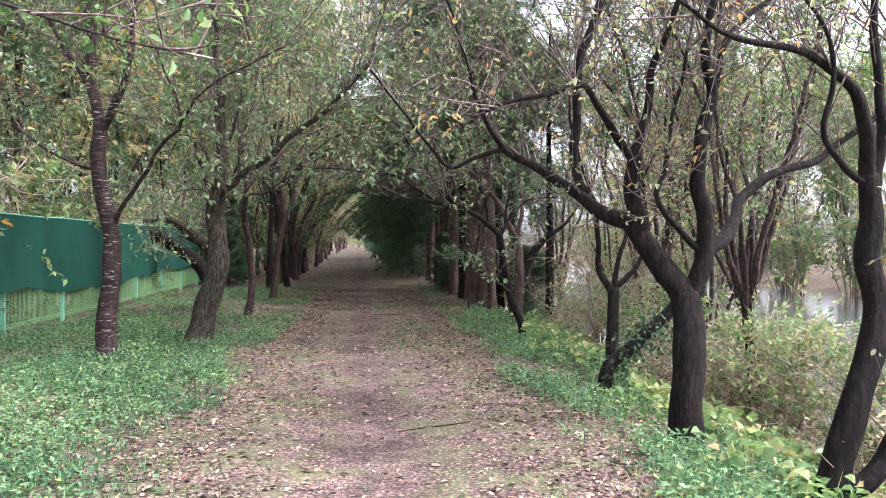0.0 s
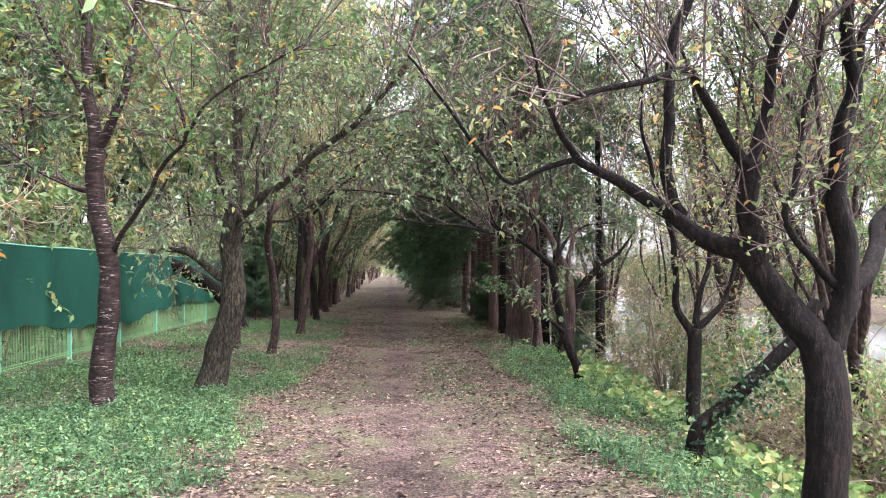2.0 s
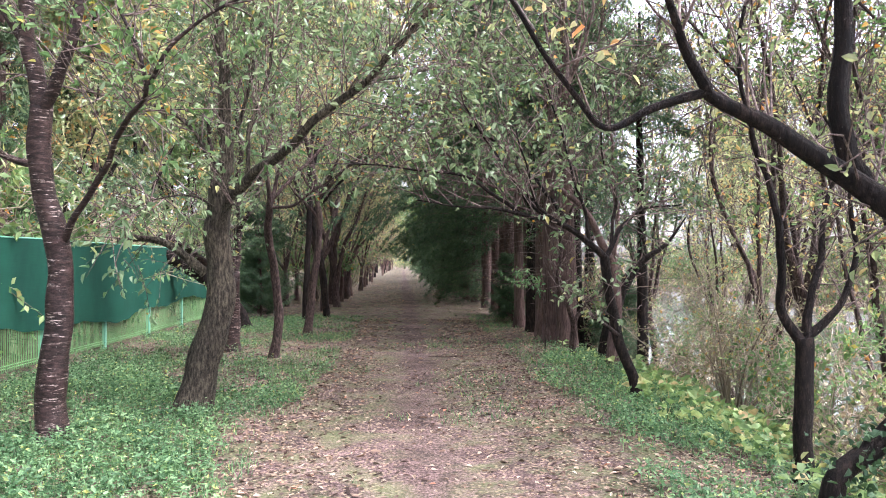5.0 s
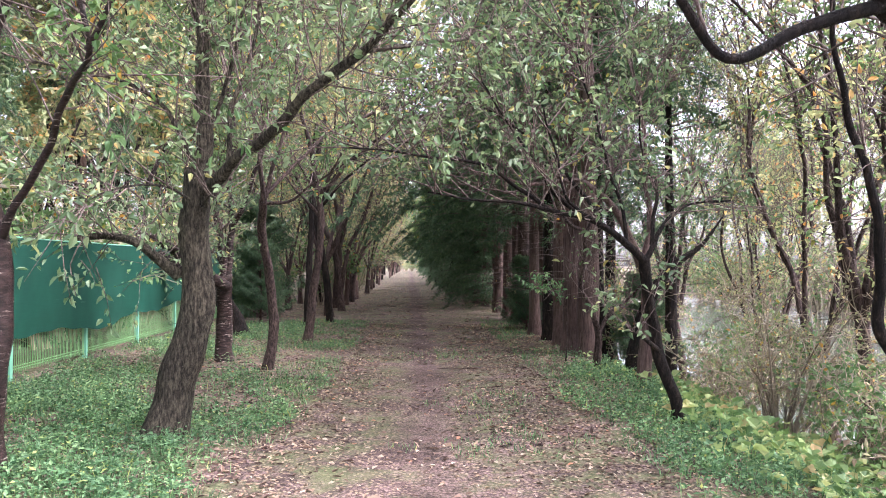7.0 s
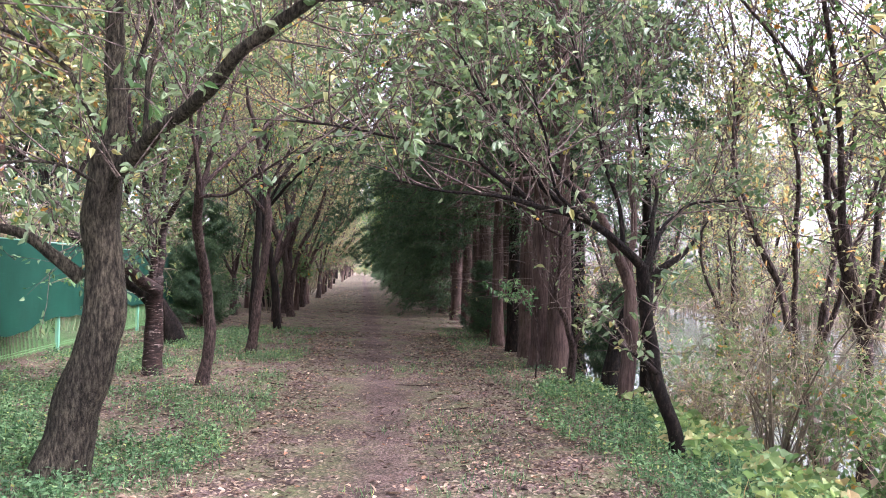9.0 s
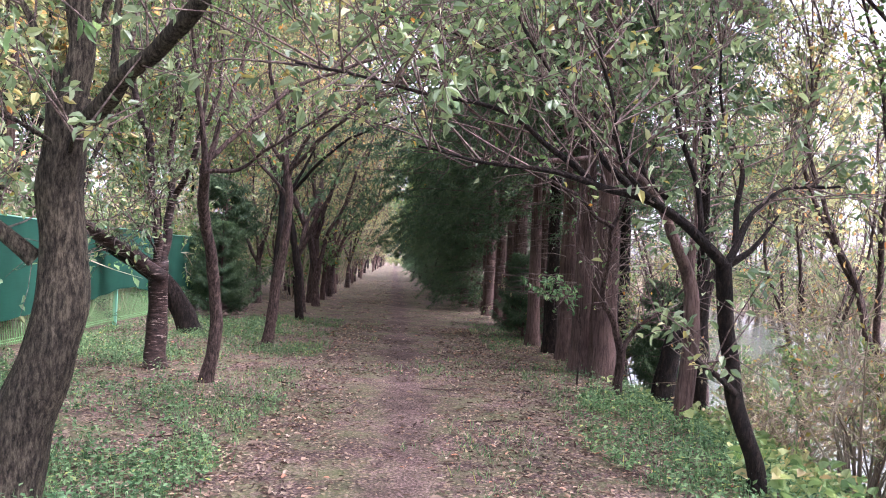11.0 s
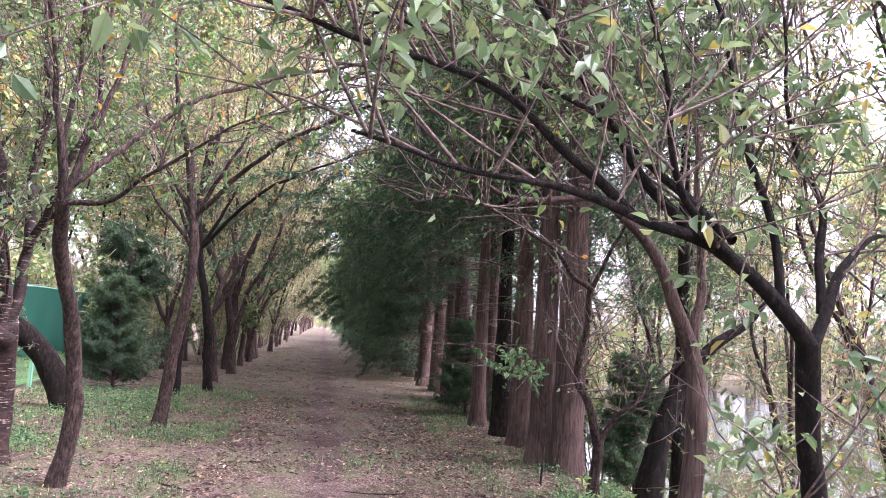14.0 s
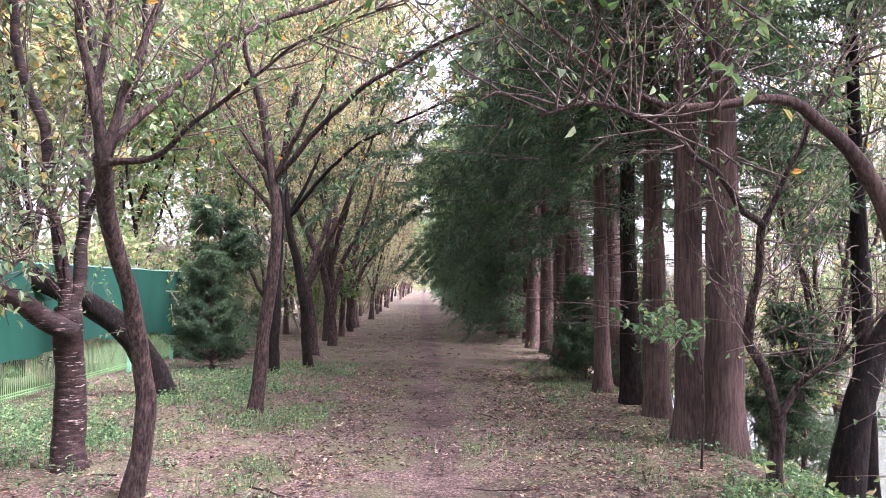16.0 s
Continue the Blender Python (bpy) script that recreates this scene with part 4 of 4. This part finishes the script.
s1 = shrub(21, "tangled shrub with yellowing leaves and dry stems", VINE, 14, 1.6, 0.085, 6)
s2 = shrub(22, "dense shrub with fresh green leaves", LEAF_CHERRY, 14, 1.5, 0.085, 6)
s3 = shrub(23, "dry brown tangle of stems with few leaves", LEAF_YELLOW, 30, 2.0, 0.06, 2.0, 1.3)
shrubs = [s1, s2, s3]
s4 = shrub(24, "low beige tangle of dead vines with withered leaves", WITHERED, 34, 1.0, 0.075, 3.0, 1.2)
s4.matrix_world = pose(4.6, 4.6, float(ground_z(4.6, 4.6)))
for x, y, k in ((5.5, 6.2, 1.1), (5.3, 10.6, 1.1), (5.8, 8.8, 1.3), (6.2, 12.8, 1.4), (4.8, 16.2, 0.8)):
    copy_thing_scaled(s4, x, y, float(ground_z(x, y)), R.uniform(0, 360), k)
places = [(5.3, 9.2), (5.0, 12.4), (4.9, 14.9)]
y = 3.5
while y < 30:
    places.append((R.uniform(5.2, 6.4), y))
    y += R.uniform(3.2, 4.4)
for y in (31, 34, 38, 42, 47, 52, 58, 65, 73):
    places.append((R.uniform(3.8, 4.6), y))
    places.append((R.uniform(-4.4, -3.8), y + 6))
for x, y in ((4.6, 21.2), (4.5, 24.4), (4.1, 26.0), (4.3, 28.0)):
    places.append((x, y))
for y in range(6, 50, 2):
    places.append((R.uniform(-7.6, -6.9), y))
for x in range(-8, 9, 2):
    places.append((x, 236 + R.uniform(-1, 1)))
    places.append((x + 0.7, 240 + R.uniform(-1, 1)))
for y in range(-6, 84, 3):
    places.append((R.uniform(24.5, 27), y))
for i, (x, y) in enumerate(places):
    z = float(ground_z(x, y))
    if i < 3:
        shrubs[i].matrix_world = pose(x, y, z, 0, 0, 40 * i)
    else:
        copy_thing_scaled(R.choice((s1, s2, s2, s2, s3)), x, y, z, R.uniform(0, 360), R.uniform(0.9, 1.4) * (1.0 if 0 < x < 20 and y < 90 else 1.5 if x < 20 else 2.3))


# ---- fence with its screen ----
FX, POSTS = -5.8, [0.56 + 2.56 * i for i in range(14)]


def box(b, x0, x1, y0, y1, z0, z1):
    v = [(x, y, z) for x in (x0, x1) for y in (y0, y1) for z in (z0, z1)]
    b.add(v, [[0, 1, 3, 2], [4, 6, 7, 5], [0, 4, 5, 1], [2, 3, 7, 6], [0, 2, 6, 4], [1, 5, 7, 3]])


fence = thing("fence", "pale green metal mesh fence along the verge", "fence", (FX, POSTS[0], 0))
origin = (FX, POSTS[0], 0)
wire_mesh = None
for i, y in enumerate(POSTS):
    b = Build()
    z = float(ground_z(FX, y))
    box(b, FX - 0.035, FX + 0.035, y - 0.035, y + 0.035, z - 0.1, 2.06)
    box(b, FX - 0.042, FX + 0.042, y - 0.042, y + 0.042, 2.06, 2.085)
    p = b.make("post", GREEN_PAINT, fence, origin, False)
    if i == len(POSTS) - 1:
        continue
    w = Build()
    y1 = POSTS[i + 1]
    for zz in (0.16, 0.2, 0.95, 1.0, 1.8, 1.85, 2.04):
        box(w, FX - 0.006, FX + 0.006, y + 0.04, y1 - 0.04, zz + 0.02, zz + 0.032)
    single = 13 < y < 25
    for j in range(47):
        k = y + 0.08 + 0.052 * j
        if not single:
            box(w, FX + 0.006, FX + 0.014, k, k + 0.006, 0.14, 2.06)
            continue
        if wire_mesh is None:
            wb = Build()
            box(wb, 0.006, 0.014, 0, 0.006, 0.14, 2.06)
            wire = wb.make("wire", WIRE_PAINT, fence, None, False)
            wire_mesh = wire.data
        else:
            wire = new("wire", wire_mesh)
            wire.parent = fence
        wire.location = (0, k - origin[1], 0)
    made = w.make("wire_panel" if not single else "rail", WIRE_PAINT, fence, origin, False)
    if not single:
        tagged(made, kind="stuff")
sy = np.linspace(POSTS[0] - 0.3, 32.6, 240)
su = np.linspace(0, 1, 14)
rng = np.random.default_rng(4)
sag = 0.70 + 0.10 * np.sin(sy * 0.55 + 0.8) + 0.05 * np.sin(sy * 1.9) + 0.015 * np.sin(sy * 7.3) + 0.06 * np.clip((sy - 26) / 6, 0, 1)
topz = 2.09 - 0.015 * np.abs(np.sin((sy - POSTS[0]) / 2.56 * math.pi))
SV = []
for side in (0.03, 0.026):
    for u in su:
        zz = sag + (topz - sag) * u
        SV.append(np.stack([FX + 0.03 + side + 0.035 * (1 - u) * np.sin(sy * 2.4) + 0.02 * np.sin(sy * 1.1 + u * 3) * (1 - u * u) + 0.02, sy, zz], 1))
SV = np.concatenate(SV)
m = len(sy)
SF = []
for layer in (0, 1):
    o = layer * len(su) * m
    for r in range(len(su) - 1):
        a = o + r * m + np.arange(m - 1)
        q = np.stack([a, a + 1, a + m + 1, a + m], 1)
        SF += (q if layer == 0 else q[:, ::-1]).tolist()
screen = mesh_object("screen_cloth", SV, SF, CLOTH, origin=None)
tagged(screen, "dark green shade cloth tied along the fence", "screen cloth")
hem = Build()
hem.tube(np.stack([np.full(m, FX + 0.075), sy, topz + 0.006], 1)[::6], 0.012, 0.012, 6, 2)
hem.make("hem", GREEN_PAINT, screen)

# ---- ivy-grown log on the bank ----
log = thing("fallen_log", "dark leaning log overgrown with ivy", "log", (LOG[0][0], LOG[0][1], 0))
lb = Build()
LP = [(LOG[0][0] - 0.05, LOG[0][1], -0.25)] + LOG
lb.tube(LP, 0.09, 0.06, 12, 5, 0, 0.08, crook=1.0)
lb.make("stem", BARK_DARK, log, log.location)
ivy = Build()
n = 420
k = rng.integers(0, 18, n)
lp = spline(np.array(LP), 5)[k]
ivy.leaves(lp + rng.normal(0, 0.13, (n, 3)) - np.array([0, 0.05, 0.02]), rng.normal(0, 1, (n, 3)), rng.uniform(0.035, 0.075, n), rng.uniform(0.035, 0.065, n), rng)
ivy.make("ivy", LEAF_DARK, log, log.location, False)


# ---- low growth and litter ----
def scatter(n, x0, x1, y0, y1, rng, keep):
    x, y = rng.uniform(x0, x1, n), rng.uniform(y0, y1, n)
    d = np.array([noise.noise((a * 0.55, b * 0.55, 3.0)) for a, b in zip(x, y)])
    ok = rng.random(n) < keep(x, y, d)
    return x[ok], y[ok]


def low_growth(name, label, mat, xy, rng, leaf, tall, per=7, wide=0.6, kind="stuff", simple=True):
    x, y = xy
    n = len(x)
    z = ground_z(x, y)
    base = np.stack([x, y, z], 1)
    pos = np.repeat(base, per, 0)
    h = rng.uniform(0.1, 1, (n * per, 1)) * np.repeat(rng.uniform(0.4, 1.0, (n, 1)), per, 0) * tall
    pos = pos + np.concatenate([rng.normal(0, 0.045, (n * per, 2)), h], 1)
    way = rng.normal(0, 1, (n * per, 3)) * np.array([1, 1, 0.35]) + np.array([0, 0, 0.25])
    L = rng.uniform(0.6, 1.25, n * per) * leaf
    b = Build()
    b.leaves(pos, way, L, L * wide, rng, simple=simple, up=1.2)
    stalk = base + np.array([0, 0, -0.01])
    b.leaves(stalk, rng.normal(0, 0.15, (n, 3)) + np.array([0, 0, 1]), np.full(n, tall * 0.9), np.full(n, 0.008), rng, simple=True)
    return tagged(b.make(name, mat, None, None, False), label, "plants", kind=kind)


r2 = np.random.default_rng(12)


def west(x, y, d):
    edge = -1.55 - 0.25 * np.sin(y * 1.3) - 0.9 * np.clip((y - 13) / 5, 0, 1)
    fade = np.clip((17 - y) / 3, 0.42, 1)
    return np.where(x < edge, np.clip(0.62 + d * 2.2, 0.12, 1) * fade, np.clip(0.04 + 0.2 * d, 0, 0.1))


def east(x, y, d):
    edge = 1.95 + 0.25 * np.sin(y * 1.1 + 1) + 0.45 * np.clip((y - 14) / 4, 0, 1)
    return np.where((x > edge), np.clip(0.6 + d * 2.0, 0.12, 1) * np.clip((19.5 - y) / 2, 0.05, 1), 0.01)


low_growth("verge_weeds", "low bright green weeds covering the verge", WEED, scatter(21000, -5.7, -1.2, -1.5, 26, r2, west), r2, 0.05, 0.18, 11, 0.5)
low_growth("bank_weeds", "green weeds along the top of the bank", WEED, scatter(14000, 1.7, 5.6, -1.5, 22, r2, east), r2, 0.052, 0.2, 10, 0.5)
low_growth("bank_vines", "broad yellow-green vine leaves on the bank", VINE, scatter(3000, 2.6, 5.6, -1.5, 17, r2, lambda x, y, d: np.clip(0.5 + d * 1.5, 0.05, 1) * np.clip((x - 2.7) / 1.0, 0, 1)), r2, 0.115, 0.36, 5, 0.95, simple=False)


def grass(name, label, mat, xy, rng, tall):
    x, y = xy
    n = len(x)
    b = Build()
    pos = np.repeat(np.stack([x, y, ground_z(x, y) - 0.01], 1), 5, 0) + np.concatenate([rng.normal(0, 0.025, (5 * n, 2)), np.zeros((5 * n, 1))], 1)
    way = rng.normal(0, 0.45, (5 * n, 3)) + np.array([0, 0, 1])
    L = rng.uniform(0.5, 1.2, 5 * n) * tall
    b.leaves(pos, way, L, np.full(5 * n, 0.007), rng, simple=True)
    return tagged(b.make(name, mat, None, None, False), label, "grass", kind="stuff")


grass("verge_grass", "thin grass in the verge and along the track", WEED, scatter(42000, -5.5, 3.6, -1.5, 28, r2, lambda x, y, d: np.where((x > -1.3) & (x < 1.9), np.clip(d * 0.5 - 0.05, 0, 0.3), np.clip(0.4 + d, 0, 1))), r2, 0.11)


def litter(name, label, n, x0, x1, y0, y1, rng, size, keep):
    x, y = scatter(n, x0, x1, y0, y1, rng, keep)
    n = len(x)
    pos = np.stack([x, y, ground_z(x, y) + rng.uniform(0.003, 0.014, n)], 1)
    way = rng.normal(0, 1, (n, 3)) * np.array([1, 1, 0.16])
    L = rng.uniform(0.5, 1.3, n) * size
    b = Build()
    b.leaves(pos, way, L, L * rng.uniform(0.3, 0.6, n), rng, fold=0.15, up=2.5)
    return tagged(b.make(name, LITTER, None, None, False), label, "fallen leaves", kind="stuff")


litter("leaf_litter", "dry brown and tan fallen leaves on the track", 110000, -5.6, 3.2, -1.5, 27, r2, 0.06, lambda x, y, d: np.clip(0.12 + 0.6 * d + 0.75 * np.clip(np.abs(x - 0.15) - 0.35, 0, 1), 0.06, 1) * np.where((y > 14) & (x < -1.2), 0.5, 1))
litter("leaf_litter", "pale fallen leaves further along the track", 9000, -5.0, 3.2, 26, 70, r2, 0.09, lambda x, y, d: np.clip(0.55 + d - 0.3 * (x > 0), 0.05, 1))

# ---- sticks lying about ----
for i in range(26):
    x, y, a = R.choice((R.uniform(-3.5, -0.9), R.uniform(0.9, 2.8))), R.uniform(3, 22), R.uniform(0, 6.28)
    b = Build()
    ln = R.uniform(0.2, 0.75)
    q = [(x + math.cos(a) * ln * k + R.uniform(-0.03, 0.03), y + math.sin(a) * ln * k + R.uniform(-0.03, 0.03)) for k in (0, 0.35, 0.7, 1)]
    b.tube([(u, v, float(ground_z(u, v)) + 0.008) for u, v in q], R.uniform(0.006, 0.012), 0.004, 5, 3)
    tagged(b.make("stick", BARK_PALE), "dry brown fallen stick lying on the ground", "stick", "fallen sticks")

# ---- single large fallen leaves ----
first = None
for i in range(46):
    x, y = R.uniform(-1.6, 2.2), R.uniform(2.5, 18)
    if first is None:
        b = Build()
        b.leaves(np.zeros((1, 3)), np.array([[1.0, 0.2, 0.08]]), [0.11], [0.065], np.random.default_rng(3), fold=0.12, up=6)
        first = b.make("fallen_leaf", LITTER, None, None, False)
        tagged(first, "curled tan fallen leaf lying on the track", "fallen leaf", "large fallen leaves")
        first.matrix_world = pose(x, y, float(ground_z(x, y)) + 0.012)
    else:
        copy_thing(first, pose(x, y, float(ground_z(x, y)) + 0.012, R.uniform(-8, 8), R.uniform(-8, 8), R.uniform(0, 360)))
